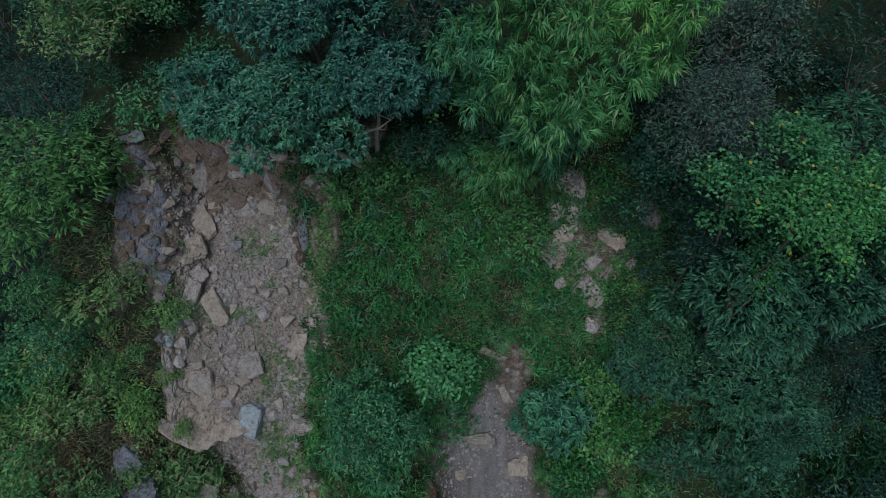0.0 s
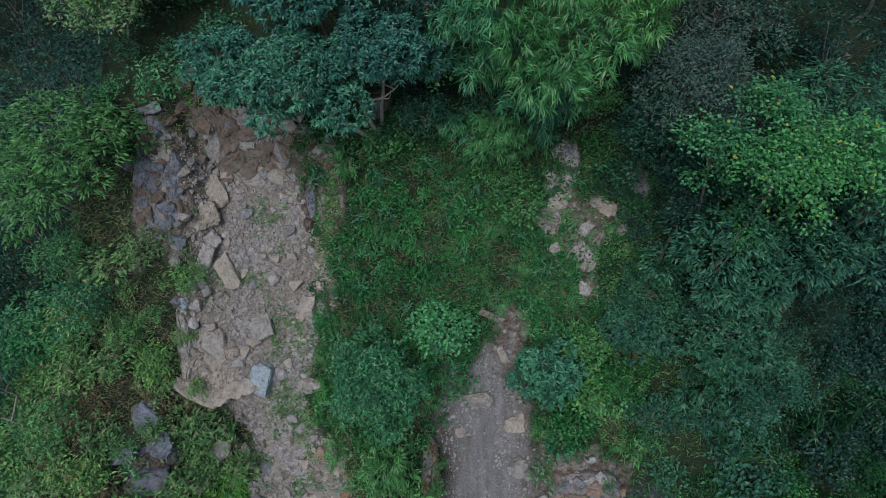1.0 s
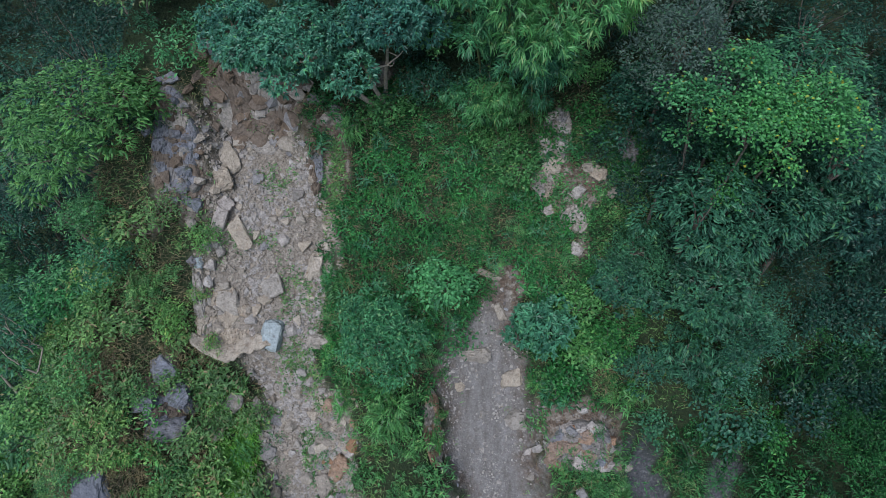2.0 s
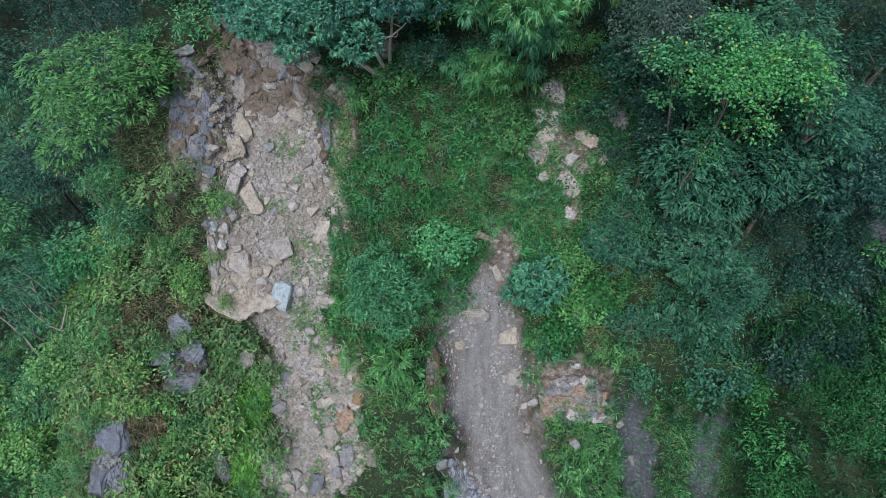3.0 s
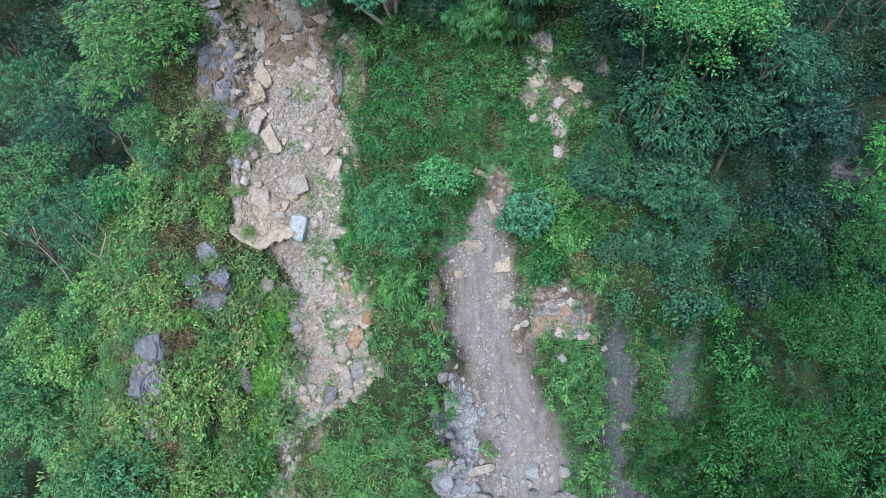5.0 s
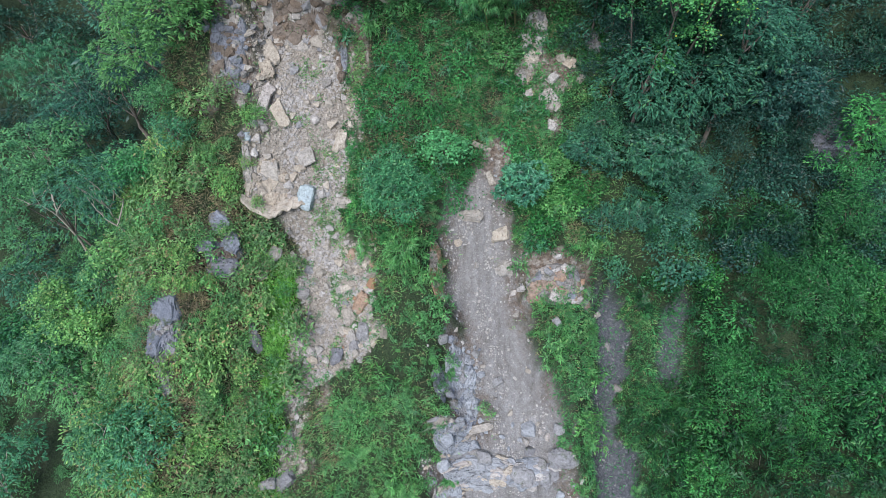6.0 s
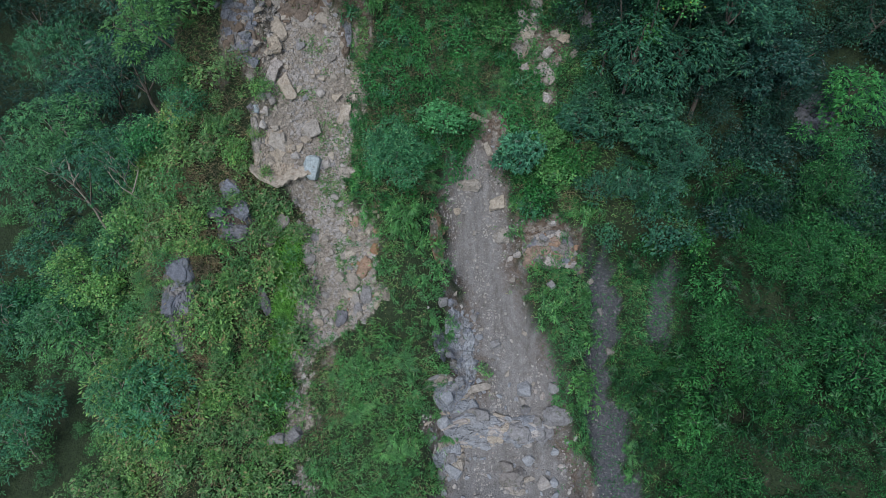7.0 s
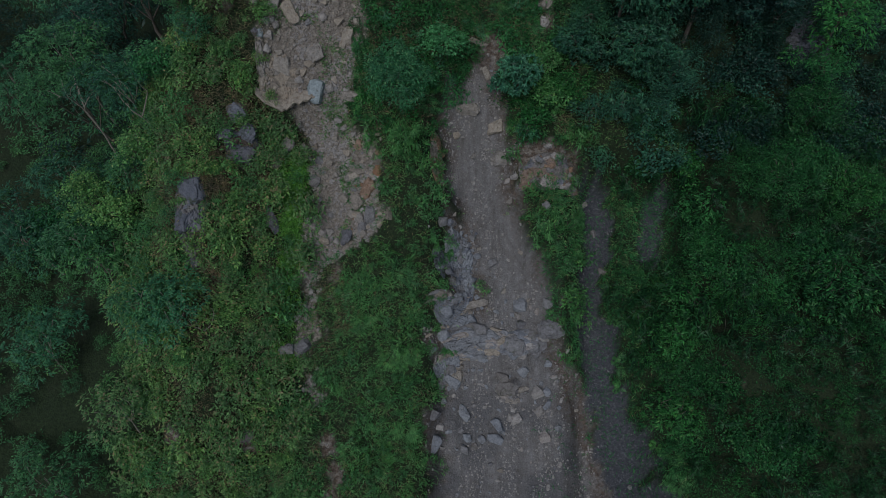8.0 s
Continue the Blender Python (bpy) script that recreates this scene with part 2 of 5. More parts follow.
def rock_material(name, cols, stain, moss=0.0):
    """Broken rock: broad tone, fine grain, cracks, stains."""
    m, nodes, links, b = material(name, 0.88)
    tex, info = nodes.new("ShaderNodeTexCoord"), nodes.new("ShaderNodeObjectInfo")
    geo = nodes.new("ShaderNodeNewGeometry")
    where = geo.outputs["Position"]
    broad = noise_tex(nodes, links, where, 1.3, 4)
    fine = noise_tex(nodes, links, where, 14, 6, 0.7)
    n_ = len(cols)
    own = nodes.new("ShaderNodeMath")
    own.operation = "MULTIPLY_ADD"
    links.new(info.outputs["Random"], own.inputs[0])
    own.inputs[1].default_value = 0.75
    scaled = nodes.new("ShaderNodeMath")
    scaled.operation = "MULTIPLY"
    links.new(broad, scaled.inputs[0])
    scaled.inputs[1].default_value = 0.3
    links.new(scaled.outputs[0], own.inputs[2])
    col = ramp(nodes, links, own.outputs[0], [(0.1 + 0.8 * k / (n_ - 1), c) for k, c in enumerate(cols)])
    col = mix(nodes, links, 1.0, col, ramp(nodes, links, fine, [(0.3, (0.7, 0.7, 0.7)), (0.7, (1.2, 1.2, 1.2))]), "MULTIPLY")
    spots = noise_tex(nodes, links, where, 3.2, 5, 0.65)
    col = mix(nodes, links, ramp(nodes, links, spots, [(0.56, (0, 0, 0)), (0.68, (0.75, 0.75, 0.75))]), col, stain)
    if moss:
        growth = noise_tex(nodes, links, where, 2.1, 5, 0.7)
        col = mix(nodes, links, ramp(nodes, links, growth, [(0.6 - moss * 0.2, (0, 0, 0)), (0.72, (0.9, 0.9, 0.9))]), col, (0.06, 0.085, 0.03))
    veins = noise_tex(nodes, links, where, 5.0, 7, 0.78)
    col = mix(nodes, links, 1.0, col, ramp(nodes, links, veins, [(0.32, (0.5, 0.49, 0.48)), (0.45, (0.9, 0.9, 0.9)), (0.58, (1.08, 1.08, 1.08)), (0.68, (1.38, 1.38, 1.4))]), "MULTIPLY")
    links.new(col, b.inputs["Base Color"])
    add_bump(nodes, links, b, mix(nodes, links, 0.5, fine, veins), 0.8, 0.12)
    return m


TEAL = leaf_material("leaf_teal", (0.043, 0.152, 0.115), (0.109, 0.362, 0.270), (0.145, 0.435, 0.214), 0.05, 0.38)
# dark leaves, with the deep shade under and between crowns put into the colour
DARK_SHADED = leaf_material("leaf_dark_shaded", (0.010, 0.042, 0.031), (0.032, 0.118, 0.086), (0.065, 0.13, 0.075), 0.06, 0.4)
# the teal leaf again, darkened to carry the shade of the steep bank
TEAL_SHADED = leaf_material("leaf_teal_shaded", (0.020, 0.075, 0.058), (0.058, 0.19, 0.148), (0.09, 0.24, 0.13), 0.05, 0.38)
LIGHT_TEAL = leaf_material("leaf_light_teal", (0.045, 0.175, 0.105), (0.115, 0.385, 0.235), (0.15, 0.43, 0.22), 0.06, 0.38)
SMOKY = leaf_material("leaf_smoky", (0.054, 0.102, 0.095), (0.126, 0.210, 0.197), (0.060, 0.180, 0.108), 0.2, 0.45)
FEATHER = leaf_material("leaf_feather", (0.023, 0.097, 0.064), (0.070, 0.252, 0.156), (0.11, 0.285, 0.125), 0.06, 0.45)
BRIGHT = leaf_material("leaf_bright", (0.030, 0.156, 0.054), (0.078, 0.360, 0.115), (0.144, 0.408, 0.136), 0.08, 0.42)
LIME = leaf_material("leaf_lime", (0.080, 0.21, 0.070), (0.195, 0.47, 0.165), (0.31, 0.46, 0.175), 0.12, 0.45)
ACACIA = leaf_material("leaf_acacia", (0.055, 0.17, 0.055), (0.14, 0.38, 0.125), (0.20, 0.40, 0.12), 0.06, 0.45)
GOLD = leaf_material("leaf_with_gold", (0.042, 0.18, 0.080), (0.118, 0.42, 0.165), (0.46, 0.47, 0.07), 0.02, 0.42)
CANE = leaf_material("leaf_cane", (0.034, 0.155, 0.080), (0.098, 0.360, 0.178), (0.187, 0.42, 0.20), 0.1, 0.4)
BAMBOO = leaf_material("leaf_bamboo", (0.050, 0.215, 0.066), (0.140, 0.425, 0.145), (0.265, 0.430, 0.16), 0.08, 0.4)
STRAW = leaf_material("leaf_straw", (0.125, 0.125, 0.072), (0.285, 0.250, 0.150), (0.32, 0.235, 0.145), 0.2, 0.7, 0.15)
GLADE = leaf_material("leaf_glade", (0.052, 0.185, 0.062), (0.140, 0.410, 0.147), (0.220, 0.420, 0.158), 0.08, 0.42)
LIGHT_FEATHER = leaf_material("leaf_light_feather", (0.048, 0.170, 0.072), (0.122, 0.370, 0.150), (0.175, 0.41, 0.145), 0.06, 0.45)
# near-black end stands in for the shaded gaps between canes and weeds
HOLLOW_SHADE = leaf_material("leaf_hollow_shade", (0.005, 0.030, 0.013), (0.030, 0.145, 0.055), (0.06, 0.19, 0.07), 0.08, 0.45)
CREEPER = leaf_material("leaf_creeper", (0.014, 0.085, 0.028), (0.055, 0.265, 0.080), (0.11, 0.31, 0.10), 0.08, 0.42)
SCRUB = leaf_material("leaf_scrub", (0.10, 0.225, 0.082), (0.245, 0.49, 0.18), (0.37, 0.33, 0.19), 0.16, 0.5)
MEADOW = leaf_material("leaf_meadow", (0.062, 0.22, 0.040), (0.175, 0.46, 0.095), (0.26, 0.46, 0.10), 0.08, 0.45)
MINT = leaf_material("leaf_mint", (0.055, 0.23, 0.095), (0.150, 0.50, 0.215), (0.20, 0.52, 0.23), 0.06, 0.42)
BARK = bark_material("bark_grey", (0.10, 0.085, 0.07), (0.24, 0.21, 0.18))
PALE_BARK = bark_material("bark_pale", (0.26, 0.23, 0.19), (0.46, 0.42, 0.36))
CULM = bark_material("bamboo_culm", (0.10, 0.13, 0.05), (0.22, 0.22, 0.10))
TAN = rock_material("rock_tan", [(0.295, 0.262, 0.22), (0.41, 0.375, 0.325), (0.36, 0.342, 0.318)], (0.235, 0.20, 0.16))
GREY = rock_material("rock_grey", [(0.20, 0.20, 0.21), (0.30, 0.30, 0.305), (0.25, 0.23, 0.21)], (0.16, 0.15, 0.15), 0.15)
BLUE = rock_material("rock_blue_grey", [(0.14, 0.155, 0.185), (0.255, 0.275, 0.32), (0.19, 0.19, 0.205)], (0.13, 0.115, 0.105), 0.35)
RUST = rock_material("rock_rust", [(0.34, 0.19, 0.11), (0.38, 0.26, 0.18), (0.30, 0.24, 0.20)], (0.24, 0.13, 0.07))
SLATE = rock_material("rock_slate", [(0.255, 0.275, 0.305), (0.36, 0.385, 0.415), (0.31, 0.32, 0.335)], (0.20, 0.205, 0.215))
PEBBLE = rock_material("pebbles_pale", [(0.35, 0.33, 0.308), (0.495, 0.475, 0.452), (0.42, 0.38, 0.35)], (0.31, 0.27, 0.24))
EARTH = rock_material("packed_earth", [(0.145, 0.112, 0.083), (0.22, 0.172, 0.132), (0.185, 0.155, 0.13)], (0.10, 0.074, 0.055))
# grey rock made darker, so the bank's shade sits in its colour
SHADE_ROCK = rock_material("rock_shaded", [(0.09, 0.095, 0.11), (0.15, 0.16, 0.18)], (0.07, 0.07, 0.07), 0.3)
SAND = rock_material("rock_sand", [(0.41, 0.355, 0.285), (0.50, 0.45, 0.38)], (0.32, 0.25, 0.185))
ICE = rock_material("rock_pale_blue", [(0.32, 0.39, 0.42), (0.40, 0.47, 0.49)], (0.28, 0.30, 0.30))


def ground_material():
    m, nodes, links, b = material("hillside_ground", 0.92)
    geo = nodes.new("ShaderNodeNewGeometry")
    where = geo.outputs["Position"]

    def share(name):
        a = nodes.new("ShaderNodeAttribute")
        a.attribute_name = name
        return a.outputs["Fac"]
    broad, mid, fine = noise_tex(nodes, links, where, 0.5, 4), noise_tex(nodes, links, where, 2.6, 5), noise_tex(nodes, links, where, 16, 6, 0.75)
    clods = noise_tex(nodes, links, where, 5.5, 7, 0.72)
    soil = ramp(nodes, links, clods, [(0.3, (0.045, 0.034, 0.026)), (0.48, (0.125, 0.094, 0.072)), (0.56, (0.17, 0.13, 0.10)), (0.7, (0.27, 0.225, 0.185))])
    green = ramp(nodes, links, clods, [(0.35, (0.012, 0.026, 0.011)), (0.7, (0.042, 0.070, 0.028))])
    litter = mix(nodes, links, ramp(nodes, links, broad, [(0.25, (0.88, 0.88, 0.88)), (0.45, (1.0, 1.0, 1.0))]), soil, green)
    pebbles = nodes.new("ShaderNodeTexVoronoi")
    pebbles.inputs["Scale"].default_value = 9
    links.new(where, pebbles.inputs["Vector"])
    grit = ramp(nodes, links, pebbles.outputs["Color"], [(0.1, (0.145, 0.135, 0.127)), (0.6, (0.21, 0.202, 0.195)), (0.95, (0.30, 0.292, 0.284))])
    dust = ramp(nodes, links, mid, [(0.3, (0.175, 0.166, 0.157)), (0.55, (0.25, 0.249, 0.247)), (0.8, (0.305, 0.308, 0.31))])
    scree = mix(nodes, links, 0.3, dust, grit)
    broken = ramp(nodes, links, pebbles.outputs["Color"], [(0.1, (0.205, 0.182, 0.15)), (0.55, (0.30, 0.275, 0.238)), (0.95, (0.41, 0.385, 0.345))])
    rubble = mix(nodes, links, ramp(nodes, links, mid, [(0.38, (0.05, 0.05, 0.05)), (0.68, (0.45, 0.45, 0.45))]), broken, soil)
    wet = ramp(nodes, links, clods, [(0.3, (0.045, 0.051, 0.060)), (0.55, (0.10, 0.108, 0.122)), (0.72, (0.25, 0.262, 0.28))])
    stony = mix(nodes, links, ramp(nodes, links, mid, [(0.45, (0, 0, 0)), (0.6, (1, 1, 1))]), soil, broken)
    col = mix(nodes, links, share("stony"), litter, stony)
    col = mix(nodes, links, share("rubble"), col, rubble)
    torn = mix(nodes, links, ramp(nodes, links, mid, [(0.4, (0.1, 0.1, 0.1)), (0.62, (0.9, 0.9, 0.9))]), soil, grit)
    col = mix(nodes, links, share("bank"), col, torn)
    streaks = nodes.new("ShaderNodeMapping")
    streaks.inputs["Scale"].default_value = (2.6, 0.35, 0.35)
    links.new(where, streaks.inputs["Vector"])
    run = ramp(nodes, links, noise_tex(nodes, links, streaks.outputs[0], 1.0, 6, 0.65), [(0.3, (0.72, 0.70, 0.68)), (0.5, (0.97, 0.97, 0.97)), (0.72, (1.26, 1.27, 1.28))])
    scree = mix(nodes, links, 1.0, scree, run, "MULTIPLY")
    chips = nodes.new("ShaderNodeTexVoronoi")
    chips.inputs["Scale"].default_value = 17
    links.new(where, chips.inputs["Vector"])
    chosen = mix(nodes, links, 1.0, ramp(nodes, links, chips.outputs["Distance"], [(0.25, (1, 1, 1)), (0.38, (0, 0, 0))]), ramp(nodes, links, chips.outputs["Color"], [(0.55, (0, 0, 0)), (0.7, (1, 1, 1))]), "MULTIPLY")
    chosen = mix(nodes, links, 1.0, chosen, ramp(nodes, links, broad, [(0.4, (0.15, 0.15, 0.15)), (0.6, (0.9, 0.9, 0.9))]), "MULTIPLY")
    scree = mix(nodes, links, chosen, scree, (0.42, 0.40, 0.38))
    col = mix(nodes, links, share("scree"), col, scree)
    col = mix(nodes, links, share("brook"), col, wet)
    grain = ramp(nodes, links, fine, [(0.28, (0.6, 0.6, 0.6)), (0.72, (1.35, 1.35, 1.35))])
    links.new(mix(nodes, links, 1.0, col, grain, "MULTIPLY"), b.inputs["Base Color"])
    add_bump(nodes, links, b, mix(nodes, links, 0.5, fine, pebbles.outputs["Distance"]), 0.9, 0.12)
    return m


# ---- the hillside ----
def steps(core, fine, far):
    """Grid lines: close in the middle, wider and wider towards the horizon."""
    inner, outer, w = list(np.arange(core[0], core[1] + fine / 2, fine)), [], fine
    at = core[1]
    while at < far:
        w *= 1.22
        at += w
        outer.append(at - core[1])
    return np.array([core[0] - o for o in reversed(outer)] + inner + [core[1] + o for o in outer])


def mesh_of(name, verts, faces, mat=None, flat=True):
    me = bpy.data.meshes.new(name)
    me.from_pydata(np.asarray(verts, float).reshape(-1, 3).tolist(), [], faces if isinstance(faces, list) else faces.tolist())
    if mat:
        me.materials.append(mat)
    me.polygons.foreach_set("use_smooth", [not flat] * len(me.polygons))
    me.update()
    return me


GX, GY = steps((-34, 28), 0.23, 1500), steps((-13, 30), 0.21, 1500)
GZ = relief(*np.meshgrid(GX, GY))


def ground(x, y):
    """Height of the built ground at a spot."""
    x, y = np.asarray(x, float), np.asarray(y, float)
    i, j = np.clip(np.searchsorted(GX, x) - 1, 0, len(GX) - 2), np.clip(np.searchsorted(GY, y) - 1, 0, len(GY) - 2)
    u, v = (x - GX[i]) / (GX[i + 1] - GX[i]), (y - GY[j]) / (GY[j + 1] - GY[j])
    return (GZ[j, i] * (1 - u) + GZ[j, i + 1] * u) * (1 - v) + (GZ[j + 1, i] * (1 - u) + GZ[j + 1, i + 1] * u) * v


def build_ground():
    X, Y = np.meshgrid(GX, GY)
    Z, nx, ny = GZ, len(GX), len(GY)
    k = np.arange((ny - 1) * nx).reshape(ny - 1, nx)[:, :-1].ravel()
    faces = np.stack([k, k + 1, k + nx + 1, k + nx], 1)
    me = mesh_of("ground", np.stack([X.ravel(), Y.ravel(), Z.ravel()], 1), faces, ground_material(), False)
    for name, f in (("scree", scree_at), ("bank", bank_at), ("rubble", rubble_at), ("brook", brook_at), ("stony", patch_at)):
        a = me.attributes.new(name, "FLOAT", "POINT")
        a.data.foreach_set("value", f(X, Y).ravel())
    ob = new("ground", me)
    return tagged(ob, "steep hillside of brown soil, scree and rubble", "ground", kind="structure")


build_ground()


def normal_at(x, y, d=0.4):
    n = Vector((float(ground(x - d, y) - ground(x + d, y)), float(ground(x, y - d) - ground(x, y + d)), 2 * d))
    return n.normalized()


def part(name, me, parent, label="", m=None):
    ob = new(name, me)
    ob.parent = parent
    if m is not None:
        ob.matrix_basis = m
    return tagged(ob, label)


# ---- leaves and stems ----
def unit(v):
    return v / np.maximum(np.linalg.norm(v, axis=-1, keepdims=True), 1e-9)


def blades(p, d, n, length, width, fold=0.25, droop=0.15, bent=False):
    """Leaves, two triangles each, folded along the midrib or bent across it: foot p, direction d, upper side n."""
    N = len(p)
    d = unit(d)
    side = unit(np.cross(d, n))
    up = np.cross(side, d)
    L, W = np.broadcast_to(length, N)[:, None], np.broadcast_to(width, N)[:, None]
    mid = p + d * L * 0.45
    tip = p + d * L - np.array([0, 0, 1.0]) * droop * L
    v = np.stack([p, mid + side * W / 2 + up * W * fold, tip, mid - side * W / 2 + up * W * fold], 1)
    k = np.arange(N)[:, None] * 4
    f = np.concatenate([k + [0, 1, 3], k + [1, 2, 3]] if bent else [k + [0, 1, 2], k + [0, 2, 3]], 1).reshape(-1, 3)
    return v.reshape(-1, 3), f


def fronds(p, d, n, length, pairs=8, leaflet=0.3, width=0.05, droop=0.35):
    """Pinnate leaves: pairs of leaflets along a drooping midrib."""
    d = unit(d)
    side = unit(np.cross(d, n))
    up = np.cross(side, d)
    L = np.broadcast_to(length, len(p))[:, None]
    P, D, Nn, Le = [], [], [], []
    for s in np.linspace(0.18, 1.0, pairs):
        at = p + d * L * s - np.array([0, 0, 1.0]) * droop * L * s * s
        size = leaflet * L * (0.45 + 0.9 * math.sin(math.pi * min(1, 0.12 + 0.8 * s)))
        for sign in (-1, 1):
            P.append(at), D.append(side * sign + d * 0.55 - up * 0.12), Nn.append(up), Le.append(size[:, 0])
    Le = np.concatenate(Le)
    return blades(np.concatenate(P), np.concatenate(D), np.concatenate(Nn), Le, Le * width / leaflet if width else Le * 0.25, 0.15, 0.12)


def sprays(p, d, n, length, width, droop=0.35, fold=0.3):
    """Feathered leaves in one piece each: a drooping midrib between two toothed, folded halves."""
    N = len(p)
    d = unit(d)
    side = unit(np.cross(d, n))
    up = np.cross(side, d)
    L, W = np.broadcast_to(length, N)[:, None], np.broadcast_to(width, N)[:, None]
    rows = []
    for s, w in ((0.0, 0.15), (0.3, 1.0), (0.62, 0.7), (1.0, 0.05)):
        rib = p + d * L * s - np.array([0, 0, 1.0]) * droop * L * s * s
        out = side * W * w / 2 - up * W * w * fold
        ahead = d * L * 0.08 * w
        rows += [rib + out + ahead, rib, rib - side * W * w / 2 - up * W * w * fold + ahead]
    v = np.stack(rows, 1)
    k = np.arange(N)[:, None] * 12
    f = np.concatenate([k + [3 * i + a, 3 * i + 3 + a, 3 * i + 4 + a, 3 * i + 1 + a] for i in range(3) for a in (0, 1)], 1).reshape(-1, 4)
    return v.reshape(-1, 3), f


def tube(points, r0, r1, sides=6):
    pts = np.array(points, float)
    t = unit(np.gradient(pts, axis=0))
    a = unit(np.cross(t, np.array([0.3, 0.2, 1.0])))
    b = np.cross(t, a)
    r = np.linspace(r0, r1, len(pts))[:, None, None]
    w = np.arange(sides) * 2 * math.pi / sides
    v = pts[:, None] + r * (np.cos(w)[None, :, None] * a[:, None] + np.sin(w)[None, :, None] * b[:, None])
    f = [(i * sides + j, i * sides + (j + 1) % sides, (i + 1) * sides + (j + 1) % sides, (i + 1) * sides + j) for i in range(len(pts) - 1) for j in range(sides)]
    return v.reshape(-1, 3), f


def joined(pieces):
    verts, faces, k = [], [], 0
    for v, f in pieces:
        verts.append(v)
        faces += [tuple(int(i) + k for i in q) for q in f]
        k += len(v)
    return np.concatenate(verts), faces


def curve(rng, a, b, bend, n=6):
    a, b = np.array(a, float), np.array(b, float)
    off = rng.normal(0, bend, 3)
    s = np.linspace(0, 1, n)[:, None]
    return a + (b - a) * s + off * np.sin(math.pi * s) + rng.normal(0, bend * 0.12, (n, 3)) * np.sin(math.pi * s)


def shell(rng, lobes, density):
    """Points on the outside of a heap of lobes, with the way outwards."""
    P, O = [], []
    for i, (c, r) in enumerate(lobes):
        n = int(density * 4 * math.pi * (r[0] * r[2] + r[0] * r[1] + r[1] * r[2]) / 3)
        o = unit(rng.normal(0, 1, (n, 3)))
        o = o[(o[:, 2] > -0.45) | (rng.random(len(o)) < 0.25)]
        q = c + o * r
        lump = fbm(q[:, 0] * 1.7 + q[:, 2], q[:, 1] * 1.7 - q[:, 2], 0.22 + 0.55 * r[0], 2, i)
        q = c + o * r * (rng.uniform(0.72, 1.02, len(o)) + 0.22 * lump)[:, None]
        keep = lump > -0.42
        for j, (c2, r2) in enumerate(lobes):
            if j != i:
                keep &= (((q - c2) / r2) ** 2).sum(1) > 0.5
        P.append(q[keep]), O.append(o[keep])
    return np.concatenate(P), np.concatenate(O)


UP = np.array([0, 0, 1.0])


def foliage(rng, kind, P, O, z=1.0):
    """Leaves of one kind at the twig ends P."""
    N = len(P)
    if kind == "rosette":
        k = 6
        p, o = np.repeat(P, k, 0), np.repeat(O, k, 0)
        d = unit(o * 0.55 + rng.normal(0, 0.75, (N * k, 3)) * (1, 1, 0.5) + (0, 0, -0.15))
        return blades(p, d, unit(UP + o * 0.5 + rng.normal(0, 0.25, p.shape)), z * rng.uniform(0.18, 0.31, N * k), z * rng.uniform(0.085, 0.14, N * k), 0.2, 0.16)
    if kind == "small":
        k = 6
        p = np.repeat(P, k, 0) + rng.normal(0, 0.13, (N * k, 3))
        o = np.repeat(O, k, 0)
        d = unit(o * 0.4 + rng.normal(0, 0.8, p.shape) * (1, 1, 0.6))
        return blades(p, d, unit(UP + o * 0.4 + rng.normal(0, 0.35, p.shape)), z * rng.uniform(0.12, 0.23, N * k), z * rng.uniform(0.055, 0.09, N * k), 0.15, 0.12)
    if kind == "round":
        k = 6
        p = np.repeat(P, k, 0) + rng.normal(0, 0.16, (N * k, 3))
        o = np.repeat(O, k, 0)
        d = unit(o * 0.5 + rng.normal(0, 0.8, p.shape) * (1, 1, 0.5))
        return blades(p, d, unit(UP + o * 0.4 + rng.normal(0, 0.3, p.shape)), z * rng.uniform(0.12, 0.21, N * k), z * rng.uniform(0.09, 0.145, N * k), 0.1, 0.15)
    if kind == "feather":
        d = unit(O * (1, 1, 0.35) + rng.normal(0, 0.55, P.shape) * (1, 1, 0.25))
        return sprays(P, d, unit(UP + rng.normal(0, 0.3, P.shape)), z * rng.uniform(0.17, 0.36, N), z * rng.uniform(0.08, 0.13, N))
    if kind == "star":
        k = 8
        p = np.repeat(P, k, 0) + rng.normal(0, 0.03, (N * k, 3))
        o = np.repeat(O, k, 0)
        turn = np.tile(np.arange(k) * 2 * math.pi / k, N) + np.repeat(rng.uniform(0, 6.28, N), k) + rng.normal(0, 0.2, N * k)
        a = unit(np.cross(o, np.array([0.37, 0.21, 0.9])))
        d = np.cos(turn)[:, None] * a + np.sin(turn)[:, None] * np.cross(o, a) + 0.35 * o - 0.15 * UP
        return blades(p, d, unit(UP * 0.6 + o), z * rng.uniform(0.16, 0.34, N * k), z * rng.uniform(0.034, 0.055, N * k), 0.08, 0.25, True)
    # cane: fans of narrow hanging leaves
    k = 7
    p, o = np.repeat(P, k, 0) + rng.normal(0, 0.05, (N * k, 3)), np.repeat(O, k, 0)
    lead = np.repeat(unit(O * (0.8, 0.8, 0.3) + rng.normal(0, 0.45, P.shape) + (0, 0, -0.25)), k, 0)
    d = unit(lead + rng.normal(0, 0.42, p.shape))
    return blades(p, d, unit(UP * 0.8 + o + rng.normal(0, 0.3, p.shape)), z * rng.uniform(0.22, 0.42, N * k), z * rng.uniform(0.036, 0.058, N * k), 0.05, 0.3, True)


